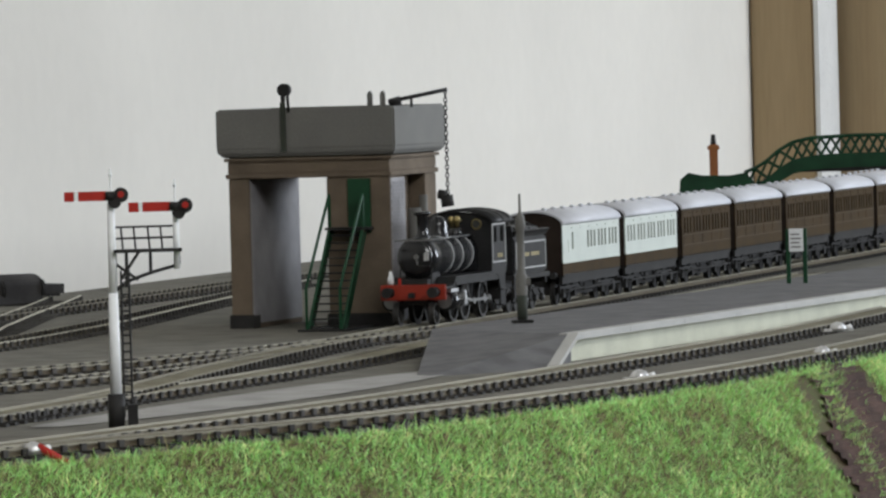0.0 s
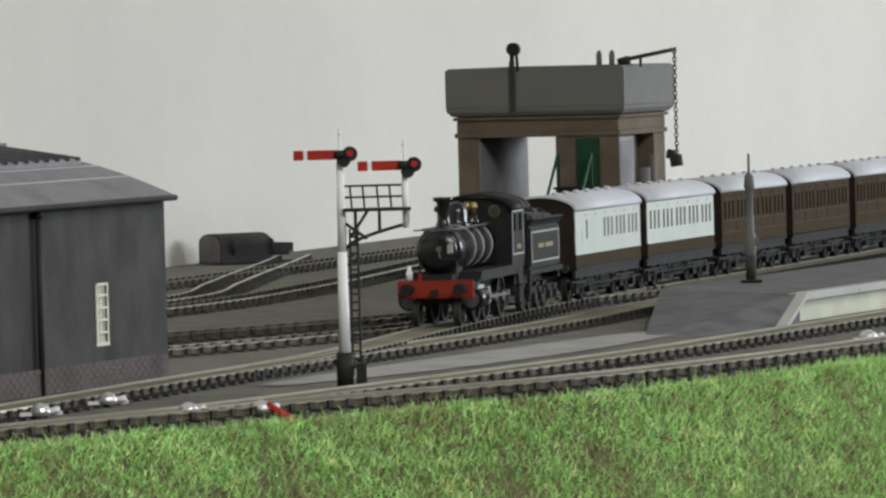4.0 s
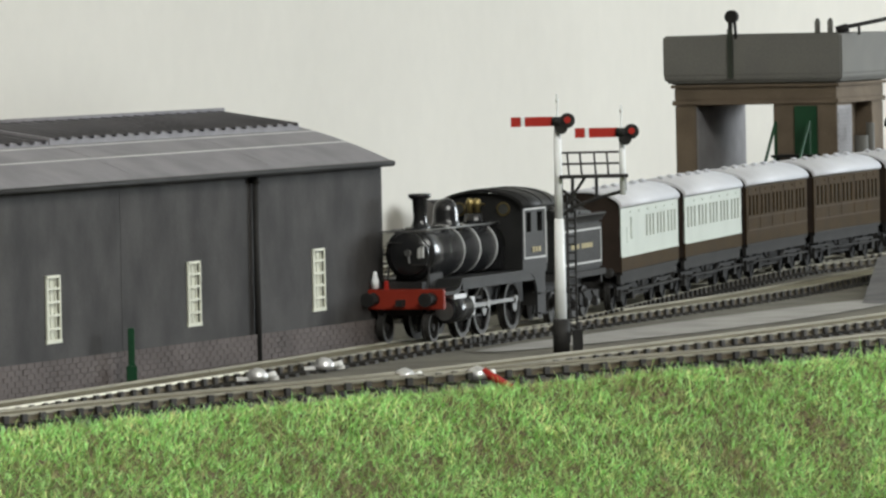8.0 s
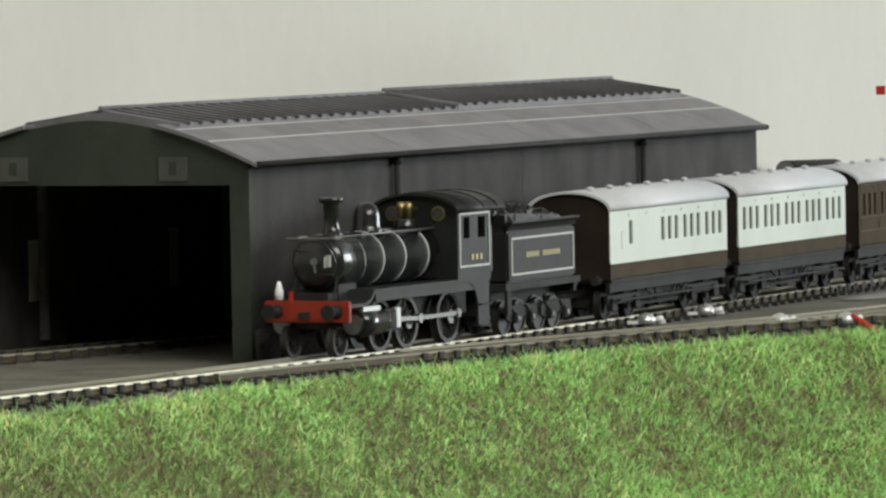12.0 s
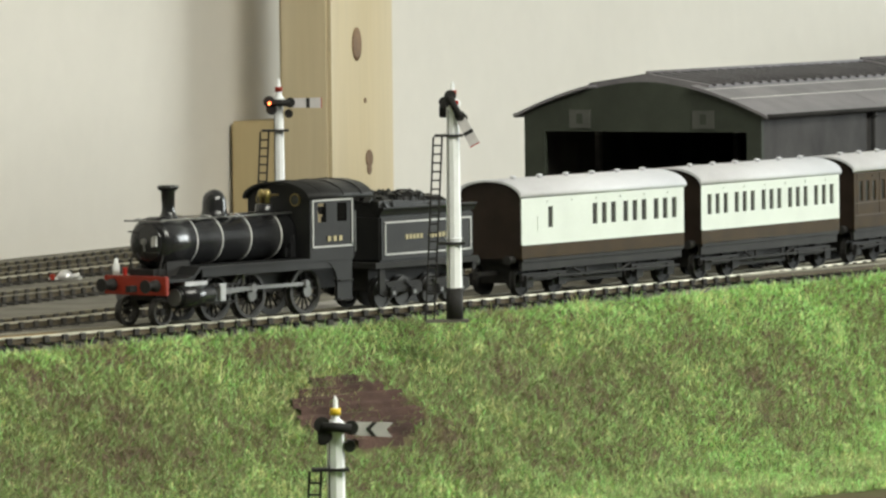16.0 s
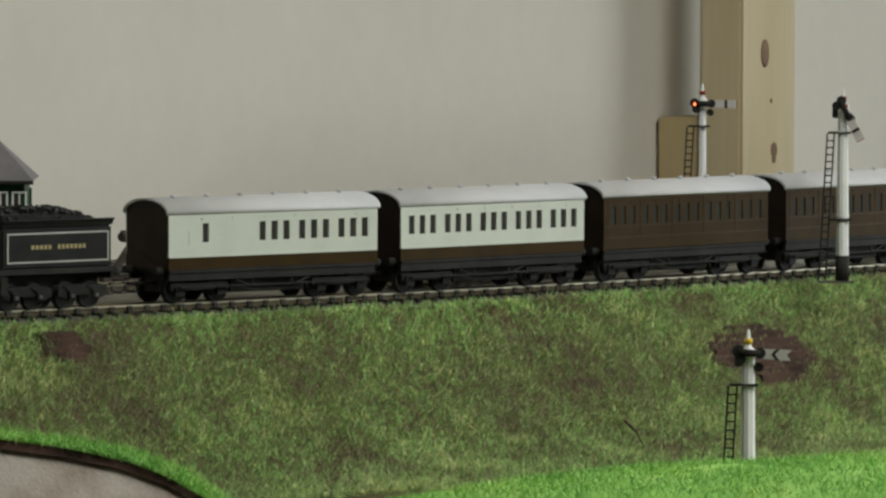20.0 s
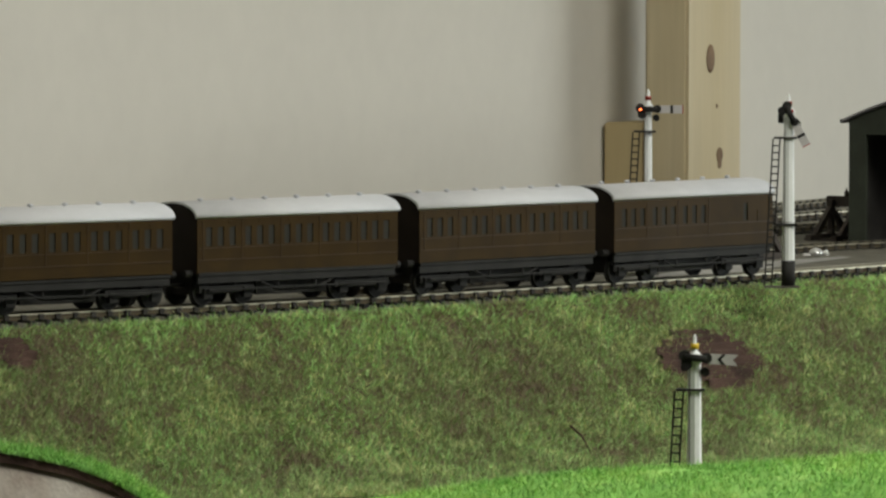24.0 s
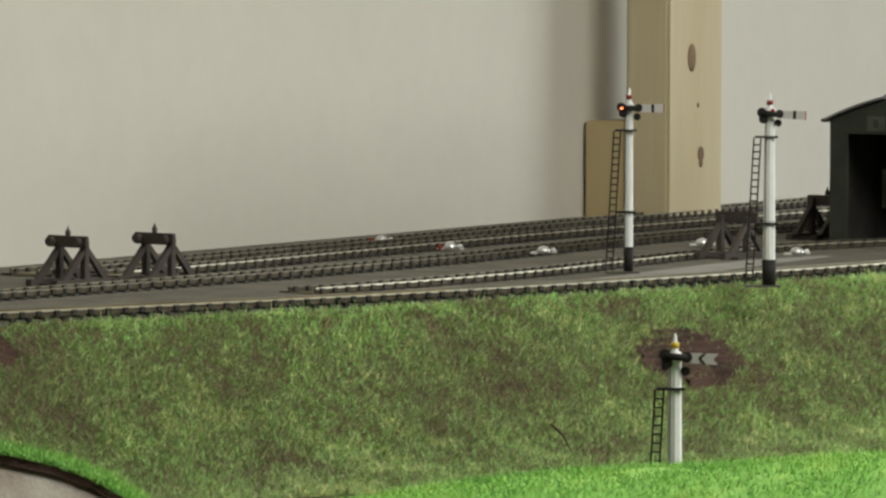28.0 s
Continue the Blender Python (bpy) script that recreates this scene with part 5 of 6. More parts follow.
# ---------------------------------------------------------------- water tower
def water_tower():
    hx, hy, h0 = 0.2536, 3.2860, -20.83
    m = pose(hx, hy, -0.005, 0, 0, h0)          # x to the right across the front, y along the track
    t = thing("water_tower", m, "grey water tank on tall brown and grey brick piers", "water tower")
    W, D, PH = 0.082, 0.082, 0.0745
    x0, x1 = -W, 0.0
    for xa, xb, ya, yb in ((x0, x0 + 0.0105, 0.0, D), (x1 - 0.032, x1, 0.0, 0.026), (x1 - 0.030, x1, D - 0.020, D)):
        part("pier", boxes(((xa, ya, 0), (xb, yb, PH))), TOWERST, t, "brown stone pier", bevel=0.0004)
        part("pier_foot", boxes(((xa - 0.0010, ya - 0.0010, 0), (xb + 0.0010, ya + 0.010, 0.008))), MATTB, t, bevel=0.0004)
    part("inner_wall", boxes(((x1 - 0.026, 0.026, 0), (x1 - 0.008, D - 0.020, PH))), TOWERST, t)
    part("drop_pipe", rods(((x1 + 0.0025, 0.034, 0.030), (x1 + 0.0025, 0.034, 0.058), 0.0035, 10), ((x1 + 0.0025, 0.050, 0.030), (x1 + 0.0025, 0.050, 0.064), 0.0022, 10)), TANK, t, "grey pipe against the tower side")
    for xf, ya, yb in ((x0 + 0.0105, 0.0012, D - 0.001), (x1, 0.001, 0.025)):
        w = part("brick_panel", boxes(((xf, ya, 0.004), (xf + 0.0004, yb, PH - 0.001))), TOWERBR, t, "grey brick facing")
        bm = bmesh.new()
        bh, bl = 0.00155, 0.0052
        n = int((yb - ya) / bl)
        for r in range(2, int((PH - 0.002) / (bh + 0.00025))):
            z = r * (bh + 0.00025)
            for k in range(n):
                u = k * bl + (bl * 0.5 if r % 2 else 0)
                if ya + u + bl < yb:
                    bm_hull(bm, (xf + 0.0004, ya + u + 0.0002, z), (xf + 0.0008, ya + u + bl - 0.0002, z + bh))
        b = part("bricks", bm, TOWERBR, w, "courses of small grey bricks")
        b["kind"] = "stuff"
    for z, e, h in ((PH, 0.0012, 0.0024), (PH + 0.0024, 0.0002, 0.0060), (PH + 0.0084, 0.0018, 0.0016)):
        part("cornice", boxes(((x0 - e, -e, z), (x1 + e, D + e, z + h))), TOWERST, t, "brown moulded cornice", bevel=0.0004)
    zt = PH + 0.0100
    bm = bmesh.new()
    e = 0.0045
    prof = ((0.0, 0.0), (e * 0.8, 0.0012), (e, 0.0042), (e, 0.0240))
    rings = []
    for d, z in prof:
        rings.append([bm.verts.new(p) for p in ((x0 - d, -d, zt + z), (x1 + d, -d, zt + z), (x1 + d, D + d, zt + z), (x0 - d, D + d, zt + z))])
    inn = [bm.verts.new(p) for p in ((x0 - e + 0.002, -e + 0.002, zt + 0.024), (x1 + e - 0.002, -e + 0.002, zt + 0.024), (x1 + e - 0.002, D + e - 0.002, zt + 0.024), (x0 - e + 0.002, D + e - 0.002, zt + 0.024))]
    low = [bm.verts.new(v.co - Vector((0, 0, 0.004))) for v in inn]
    for a, b in zip(rings + [inn], rings[1:] + [inn, low]):
        for k in range(4):
            if a is not b:
                bm.faces.new((a[k], a[(k + 1) % 4], b[(k + 1) % 4], b[k]))
    bm.faces.new(rings[0][::-1])
    bm.faces.new(low)
    part("tank", bm, TANK, t, "plain grey tank with rounded corners", bevel=0.0009)
    top = zt + 0.024
    part("level_gauge", boxes(((x0 + 0.029, -e - 0.0012, zt + 0.003), (x0 + 0.0315, -e, top + 0.003))), SHEDEND, t, "dark water level gauge board")
    part("gauge_pulley", rods(((x0 + 0.031, -0.006, top + 0.009), (x0 + 0.031, -0.002, top + 0.009), 0.0032, 14), ((x0 + 0.0302, -0.004, top - 0.002), (x0 + 0.0302, -0.004, top + 0.009), 0.0012, 8), ((x0 + 0.033, -0.004, top - 0.002), (x0 + 0.0325, -0.004, top + 0.007), 0.0008, 8)), MATTB, t, "dark pulley above the tank edge")
    for x in (x1 - 0.0105, x1 - 0.0040):
        part("ladder_loop", rods(((x, 0.004, top - 0.002), (x, 0.004, top + 0.0062), 0.0009, 8), ((x + 0.0014, 0.004, top - 0.002), (x + 0.0014, 0.004, top + 0.0062), 0.0006, 8), ((x, 0.004, top + 0.0062), (x + 0.0014, 0.004, top + 0.0068), 0.0009, 8)), TANK, t)
    arm = part("delivery_arm", rods(((x1 - 0.001, 0.010, top + 0.0022), (x1 + 0.024, 0.022, top + 0.0072), 0.0010, 8), ((x1 - 0.002, 0.010, top + 0.001), (x1 + 0.003, 0.0125, top + 0.0025), 0.0022, 8), ((x1 + 0.008, 0.0145, top - 0.001), (x1 + 0.008, 0.0145, top + 0.0040), 0.0007, 6)), MATTB, t, "dark pivoting arm over the track")
    bm = bmesh.new()
    for k in range(26):
        z = top + 0.0062 - k * 0.00205
        c = Vector((x1 + 0.0232, 0.0216, z))
        q = Euler((0, 0, radians(90 * (k % 2)))).to_matrix()
        pts = [c + q @ Vector((0.00085 * math.cos(a), 0, 0.0014 * math.sin(a))) for a in np.linspace(0, 2 * math.pi, 8, endpoint=False)]
        for i in range(8):
            bm_rod(bm, pts[i], pts[(i + 1) % 8], 0.00028, 4, caps=False)
    part("chain", bm, MATTB, arm, "hanging dark chain")
    part("leather_hose", rods(((x1 + 0.0232, 0.0216, top - 0.050), (x1 + 0.0225, 0.0216, top - 0.0445), 0.0032, 12), ((x1 + 0.0225, 0.0216, top - 0.0445), (x1 + 0.0185, 0.0216, top - 0.0438), 0.0024, 10)), MATTB, arm)
    # green steps against the front
    st = thing("access_steps", pose(hx, hy, -0.005, 0, 0, h0), "steep dark green steps with handrails leaning on the tower", "steps")
    xa, xb = -0.0285, -0.0115
    rise, foot = 0.050, -0.050
    for x in (xa, xb):
        bm = bmesh.new()
        bm_prism(bm, ((foot, 0), (foot + 0.007, 0), (-0.0015, rise), (-0.009, rise)), x - 0.0006, x + 0.0006, "x")
        part("stringer", bm, GREEN, st)
        part("handrail", rods(((x, foot, 0.022), (x, -0.008, rise + 0.016), 0.0008, 6), ((x, foot, 0.0), (x, foot, 0.022), 0.0008, 6), ((x, -0.008, rise), (x, -0.008, rise + 0.016), 0.0008, 6)), GREEN, st)
    for k in range(14):
        z = 0.003 + k * rise / 14
        y = foot + 0.004 + k * (-0.006 - foot) / 14
        part("tread", boxes(((xa, y, z), (xb, y + 0.005, z + 0.0007))), MATTB, st)
    part("door", boxes(((xa + 0.0075, -0.0016, rise - 0.003), (xb + 0.002, -0.0002, 0.0735))), GREEN, st, "plain dark green door at the head of the steps", bevel=0.0003)
    part("landing", boxes(((xa - 0.002, -0.010, rise - 0.0012), (xb + 0.003, -0.0002, rise))), MATTB, st)
    part("step_base", boxes(((xa - 0.004, foot - 0.002, 0.0), (xb + 0.003, -0.002, 0.0024))), MATTB, st)


water_tower()


# ---------------------------------------------------------------- platform
PTOP = 0.008
PF0, PF1 = Vector((0.2941, 2.8406, 0)), Vector((0.4927, 3.2654, 0))
PB0, PB1 = Vector((0.2438, 2.9396, 0)), Vector((0.5454, 3.6287, 0))
PDIR = (PF1 - PF0).normalized()


def platform():
    t = thing("station_platform", pose(0, 0, 0), "grey platform with pale coping, cream wall and end ramp", "platform")
    back = [PB0 + (PB1 - PB0) * d for d in np.arange(0, 2.2, 0.1)]
    front = [PF0 + PDIR * d for d in np.arange(0, 1.85, 0.06)]
    bm = bmesh.new()
    outline = [tuple(p[:2]) for p in front] + [tuple(p[:2]) for p in back[::-1]]
    bm_prism(bm, outline, PTOP - 0.002, PTOP, "z")
    part("surface", bm, PLATTOP, t, "flat grey platform surface")
    bm = bmesh.new()
    rampf, rampb = Vector((0.277, 2.775, 0)), Vector((0.2198, 2.7396, 0))
    a = [bm.verts.new((p.x, p.y, z)) for p, z in ((PF0, PTOP), (back[0], PTOP), (rampb, -0.0045), (rampf, -0.0045))]
    b = [bm.verts.new((p.x, p.y, -0.005)) for p in (PF0, back[0], rampb, rampf)]
    bm.faces.new(a)
    for k in range(4):
        bm.faces.new((a[k], b[k], b[(k + 1) % 4], a[(k + 1) % 4]))
    part("end_ramp", bm, PLATTOP, t, "sloping grey ramp")
    nrm = Vector((PDIR.y, -PDIR.x, 0))
    m = Matrix(((PDIR.x, -nrm.x, 0, PF0.x), (PDIR.y, -nrm.y, 0, PF0.y), (0, 0, 1, 0), (0, 0, 0, 1)))
    bm = bmesh.new()
    bm_hull(bm, (0.0005, 0.003, -0.005), (1.8, 0.006, PTOP - 0.002), m)
    part("front_wall", bm, PLATFACE, t, "plain cream rendered wall")
    for k in range(24):
        bm = bmesh.new()
        x = 0.0 + k * 0.0755
        bm_hull(bm, (x + 0.0002, -0.0012, PTOP - 0.0026), (x + 0.0753, 0.0050, PTOP + 0.0004), m)
        part("coping_stone", bm, COPING, t)
    d = (rampf - PF0)
    bm = bmesh.new()
    u = d.normalized()
    v = Vector((-u.y, u.x, 0)) * 0.0035
    q = [PF0 - v * 0.3, PF0 + v, rampf + v, rampf - v * 0.3]
    zz = [PTOP + 0.0005, PTOP + 0.0005, -0.004, -0.004]
    up = [bm.verts.new((p.x, p.y, z)) for p, z in zip(q, zz)]
    dn = [bm.verts.new((p.x, p.y, z - 0.002)) for p, z in zip(q, zz)]
    bm.faces.new(up)
    bm.faces.new(dn[::-1])
    for k in range(4):
        bm.faces.new((up[k], dn[k], dn[(k + 1) % 4], up[(k + 1) % 4]))
    part("ramp_coping", bm, COPING, t)
    p = (0.2872, 2.9786)
    lamp = thing("platform_lamp", pose(*p, PTOP), "grey platform lamp column on a dark square base", "lamp post")
    bm = bmesh.new()
    bm_lathe(bm, ((0.0020, 0), (0.0020, 0.010), (0.0026, 0.0125), (0.0026, 0.020), (0.0018, 0.021), (0.0017, 0.040), (0.0024, 0.041), (0.0020, 0.046), (0.0006, 0.048), (0.0005, 0.056)), (0, 0, 0.001), (0, 0, 1), 12)
    part("column", bm, TANK, lamp)
    part("lower_column", rods(((0, 0, 0.0015), (0, 0, 0.0125), 0.0023, 12)), SHEDEND, lamp, "dark lower part")
    part("base", boxes(((-0.0045, -0.0045, 0), (0.0045, 0.0045, 0.0014))), MATTB, lamp, bevel=0.0003)
    part("lamp_box", boxes(((0.0012, -0.0016, 0.0165), (0.0038, 0.0016, 0.0200))), TANK, lamp)
    sg = thing("platform_sign", pose(0.466, 3.386, PTOP, 0, 0, -14), "white notice board between two dark green posts", "notice board")
    for x in (-0.0042, 0.0042):
        part("post", boxes(((x - 0.0011, -0.0011, 0), (x + 0.0011, 0.0011, 0.0275))), GREEN, sg)
    part("board", boxes(((-0.0036, -0.0019, 0.0160), (0.0036, -0.0011, 0.0275))), WHITE, sg, "pale notice board", bevel=0.0002)
    bm = bmesh.new()
    for k in range(4):
        bm_hull(bm, (-0.0026, -0.0021, 0.0180 + 0.0021 * k), (0.0024 - 0.0008 * (k % 2), -0.00195, 0.0187 + 0.0021 * k))
    part("printed_lines", bm, TANK, sg, "faint grey lines of print")


platform()


# ---------------------------------------------------------------- signals
def arm_blade(parent, length, h, stripe, fish, colour, back):
    """A signal arm that reaches out along +x from its pivot."""
    a = new("arm")
    a.parent = parent
    bm = bmesh.new()
    notch = h * 0.45 if fish else 0.0
    bm_prism(bm, [(0.0035, -h / 2 * 0.9), (length, -h / 2), (length - notch, 0), (length, h / 2), (0.0035, h / 2 * 0.9)], -0.0004, 0.0004, "y")
    part("blade", bm, colour, a)
    x = length - stripe
    for d in (-0.0005, 0.0005):
        bm = bmesh.new()
        e = h / 2 * 0.97
        bm_prism(bm, [(x, -e), (x + h * 0.34, -e), (x + h * 0.34 - notch, 0), (x + h * 0.34, e), (x, e), (x - notch, 0)], min(d * 0.8, d * 1.1), max(d * 0.8, d * 1.1), "y")
        part("stripe", bm, back, a, "dark stripe across the arm")
    if not fish:
        part("arm_tip", boxes(((length, -0.0003, -h / 2), (length + 0.0004, 0.0003, h / 2))), RED, a, "red edge of the arm")
    part("spectacle", rods(((-0.0046, -0.0006, 0.0006), (-0.0046, 0.0006, 0.0006), 0.0024, 14), ((-0.0036, -0.0006, -0.0026), (-0.0036, 0.0006, -0.0026), 0.0022, 14), ((-0.0046, -0.0006, 0.0002), (0.0040, -0.0006, 0), 0.0014, 8)), MATTB, a, "dark round spectacle plate")
    part("pivot_plate", rods(((0.0040, -0.0006, 0.0002), (0.0040, 0.0006, 0.0002), 0.0021, 12)), MATTB, a)
    return a


def ladder(parent, x0, z0, x1, z1, w, n, y=0.0):
    l = new("ladder")
    l.parent = parent
    for s in (-1, 1):
        part("rail", rods(((x0 + s * w, y, z0), (x1 + s * w, y, z1), 0.00042, 6)), MATTB, l)
    bm = bmesh.new()
    bm_rod(bm, (-w, 0, 0), (w, 0, 0), 0.00036, 5)
    me = bpy.data.meshes.new("rung")
    bm.to_mesh(me)
    bm.free()
    me.materials.append(MATTB)
    for k in range(1, n):
        f = k / n
        piece("rung", me, l, pose(x0 + (x1 - x0) * f, y, z0 + (z1 - z0) * f))


ARMS = {}


def post_signal(key, x, y, z, height, label, fish, tip, lit, turn, fat):
    """A single-arm signal, seen from behind: white arm with a dark stripe."""
    t = thing("semaphore_signal", pose(x, y, z, 0, 0, turn), label, "railway signal", "semaphore signals")
    bm = bmesh.new()
    bm_rod(bm, (0, 0, 0.012), (0, 0, height - 0.0115), fat, 8, fat * 0.80)
    for f in bm.faces:
        f.smooth = False
    part("post", bm, WHITE, t, "tapered eight-sided white signal post")
    part("post_ring", rods(((0, 0, height * 0.33), (0, 0, height * 0.33 + 0.0007), fat * 1.06, 8)), WHITE, t, "thin joint ring on the post")
    part("post_foot", rods(((0, 0, 0.0), (0, 0, 0.0125), fat * 1.1, 8)), MATTB, t, "black painted foot of the post")
    bm = bmesh.new()
    bm_lathe(bm, ((fat * 0.9, 0), (fat * 1.0, 0.0008), (fat * 0.95, 0.0018), (0.0011, 0.0034), (0.0014, 0.0044), (0.0014, 0.0056), (0.0008, 0.0062), (0.0007, 0.0085), (0.0002, 0.0100)), (0, 0, height - 0.0115), (0, 0, 1), 12)
    part("finial", bm, WHITE, t, "white pointed finial")
    part("finial_ball", rods(((0, 0, height - 0.0072), (0, 0, height - 0.0052), 0.0016, 10)), tip, t, "coloured band of the finial")
    a = arm_blade(t, 0.0160 if fish else 0.0166, 0.0042, 0.0060, fish, ARMBACK, MATTB)
    a.matrix_basis = pose(0.0005, -fat - 0.0008, height - (0.0106 if fish else 0.0118), 0, 3 if fish else 0, 0)
    ARMS[key] = (a, a.matrix_basis.copy())
    part("lamp", boxes(((-0.0052, 0.0008, height - 0.0160), (-0.0022, 0.0036, height - 0.0112))), MATTB, t, "black signal lamp", bevel=0.0004)
    part("lamp_top", boxes(((-0.0010, -fat - 0.0004, height - 0.0128), (0.0026, -fat + 0.0020, height - 0.0096))), WHITE, t, "small white lamp casing on the post", bevel=0.0004)
    if lit:
        part("lens", rods(((-0.0040, -0.0056, height - 0.0118), (-0.0040, -0.0046, height - 0.0118), 0.0006, 8)), LAMP, t, "lit red lens")
    elif not fish:
        part("lens", rods(((0.0012, -fat - 0.0010, height - 0.0100), (0.0012, -fat - 0.0004, height - 0.0100), 0.0010, 10)), RED, t, "small dull red glass")
    part("balance_weight", rods(((0.0040, -fat * 0.6, height - 0.0162), (0.0040, fat * 0.6, height - 0.0162), 0.0018, 12)), MATTB, t, "small dark balance weight")
    zp = height - 0.0235
    part("landing", boxes(((-0.0072, -0.0034, zp), (0.0038, 0.0034, zp + 0.0009))), MATTB, t, "small dark landing round the post")
    part("clamp", boxes(((-0.0062, -fat - 0.0006, 0.0295), (fat + 0.0010, fat + 0.0006, 0.0306))), MATTB, t, "dark clamp that holds the ladder")
    part("signal_wire", rods(((-0.0020, -fat - 0.0002, 0.006), (-0.0020, -fat - 0.0002, height - 0.013), 0.00018, 5)), MATTB, t)
    ladder(t, -0.0098, 0.0, -0.0060, zp, 0.0017, 21)
    part("base_plate", boxes(((-0.0115, -0.004, -0.0010), (0.0055, 0.004, 0.0001))), BOARD, t)
    return t


post_signal("near_signal", -0.2593, 1.7005, -0.0025, 0.0955, "white post signal with a ladder, its arm lowered then raised", False, BEAM, False, 8, 0.0031)
post_signal("far_signal", -0.3405, 1.8065, -0.0025, 0.0945, "white post signal with a level arm and lit red lens", False, BEAM, True, 8, 0.0023)
post_signal("low_signal", -0.2308, 1.0055, -0.0765, 0.0960, "white post signal with yellow-banded finial and fishtail arm", True, YELLOW, False, 8, 0.0031)


def bracket_signal():
    t = thing("bracket_signal", pose(0.0860, 2.3950, -0.0025, 0, 0, 1), "white bracket signal post with two red arms and a railed landing", "railway signal", "semaphore signals")
    part("post", rods(((0, 0, 0.010), (0, 0, 0.048), 0.0021, 12, 0.0017), ((0, 0, 0.048), (0, 0, 0.0800), 0.0015, 12, 0.0013)), WHITE, t, "white tapered main post")
    part("post_foot", rods(((0, 0, 0), (0, 0, 0.0125), 0.0030, 12)), MATTB, t, "black post foot")
    part("foot_box", boxes(((0.004, -0.002, 0), (0.0075, 0.002, 0.0085))), MATTB, t)
    part("doll", rods(((0.0228, 0, 0.056), (0.0228, 0, 0.0765), 0.0011, 10)), WHITE, t, "short white second post")
    part("landing", boxes(((0.0005, -0.0035, 0.0622), (0.0245, 0.0035, 0.0634))), MATTB, t, "dark landing between the posts")
    for z in (0.0672, 0.0712):
        part("guard_rail", rods(((0.0005, 0.0030, z), (0.0225, 0.0030, z), 0.00045, 6)), MATTB, t)
    for x in (0.004, 0.0085, 0.0135, 0.018):
        part("stanchion", rods(((x, 0.003, 0.0634), (x - 0.0006, 0.003, 0.0716), 0.0004, 6)), MATTB, t)
    bm = bmesh.new()
    for a, b in (((0.001, 0, 0.0625), (0.001, 0, 0.049)), ((0.0095, 0, 0.0625), (0.003, 0, 0.053)), ((0.0015, 0, 0.058), (0.009, 0, 0.0525)), ((0.005, 0, 0.0625), (0.005, 0, 0.0505)), ((0.0135, 0, 0.0625), (0.0135, 0, 0.0555)), ((0.0235, 0, 0.0625), (0.0235, 0, 0.0575))):
        bm_rod(bm, a, b, 0.0006, 6)
    arc = [(0.001 + 0.0225 * f, 0, 0.0490 + 0.0085 * f ** 0.62) for f in np.linspace(0, 1, 9)]
    for a, b in zip(arc, arc[1:]):
        bm_rod(bm, a, b, 0.0007, 6)
    part("bracket", bm, MATTB, t, "dark lattice bracket under the landing")
    ladder(t, 0.0045, 0.004, 0.0045, 0.056, 0.0014, 18, y=0.004)
    for x, z in ((0.0, 0.0825), (0.0226, 0.0782)):
        part("arm", boxes(((x - 0.0165, -0.0024, z - 0.0017), (x - 0.0015, -0.0018, z + 0.0017))), RED, t, "red signal arm with a white stripe")
        part("stripe", boxes(((x - 0.0130, -0.0027, z - 0.0017), (x - 0.0116, -0.0024, z + 0.0017))), WHITE, t)
        part("spectacle", rods(((x + 0.0035, -0.0026, z + 0.0002), (x + 0.0035, -0.0014, z + 0.0002), 0.0027, 14), ((x + 0.0012, -0.0026, z - 0.0022), (x + 0.0012, -0.0014, z - 0.0022), 0.0024, 14), ((x - 0.002, -0.0022, z), (x + 0.001, -0.0022, z), 0.0016, 8)), MATTB, t, "dark round spectacle plate")
        part("lens", rods(((x + 0.0035, -0.0029, z + 0.0004), (x + 0.0035, -0.0026, z + 0.0004), 0.0012, 10)), RED, t)
        part("spike", rods(((x, 0, z - 0.004), (x, 0, z + 0.0095), 0.00028, 6)), WHITE, t)
        part("spike_ball", rods(((x, 0, z + 0.0068), (x, 0, z + 0.0080), 0.00055, 8)), WHITE, t)


bracket_signal()


# ---------------------------------------------------------------- buffer stops, point motors and small fittings
def buffer_stop():
    t = thing("buffer_stop", pose(0, 0, 0), "dark weathered timber buffer stop at the end of a siding", "buffer stop", "buffer stops")
    for x in (-0.0085, 0.0085):
        part("upright", boxes(((x - 0.0017, -0.0017, -0.003), (x + 0.0017, 0.0017, 0.0185))), STOPWOOD, t, bevel=0.0003)
        for y in (-0.0165, 0.0165):
            bm = bmesh.new()
            bm_prism(bm, ((0, 0.0165), (0, 0.0130), (y * 0.85, -0.003), (y * 1.15, -0.003)), x - 0.0013, x + 0.0013, "x")
            part("brace", bm, STOPWOOD, t)
        part("sill", boxes(((x - 0.0020, -0.022, -0.0045), (x + 0.0020, 0.022, -0.0005))), STOPWOOD, t, bevel=0.0003)
    part("beam", boxes(((-0.0130, -0.0042, 0.0148), (0.0130, -0.0016, 0.0205))), STOPWOOD, t, "heavy dark cross beam", bevel=0.0004)
    for x in (-0.0088, 0.0088):
        part("buffer", rods(((x, -0.0044, 0.0176), (x, -0.0078, 0.0176), 0.0022, 12)), STOPWOOD, t)
    bm = bmesh.new()
    bm_lathe(bm, ((0.0012, 0), (0.0014, 0.002), (0.0006, 0.0032), (0.0002, 0.0048)), (0, -0.003, 0.0205), (0, 0, 1), 8)
    part("lamp", bm, STOPWOOD, t)
    part("tie", boxes(((-0.015, -0.0165, -0.005), (0.015, -0.012, -0.0025)), ((-0.015, 0.012, -0.005), (0.015, 0.0165, -0.0025))), STOPWOOD, t)
    return t


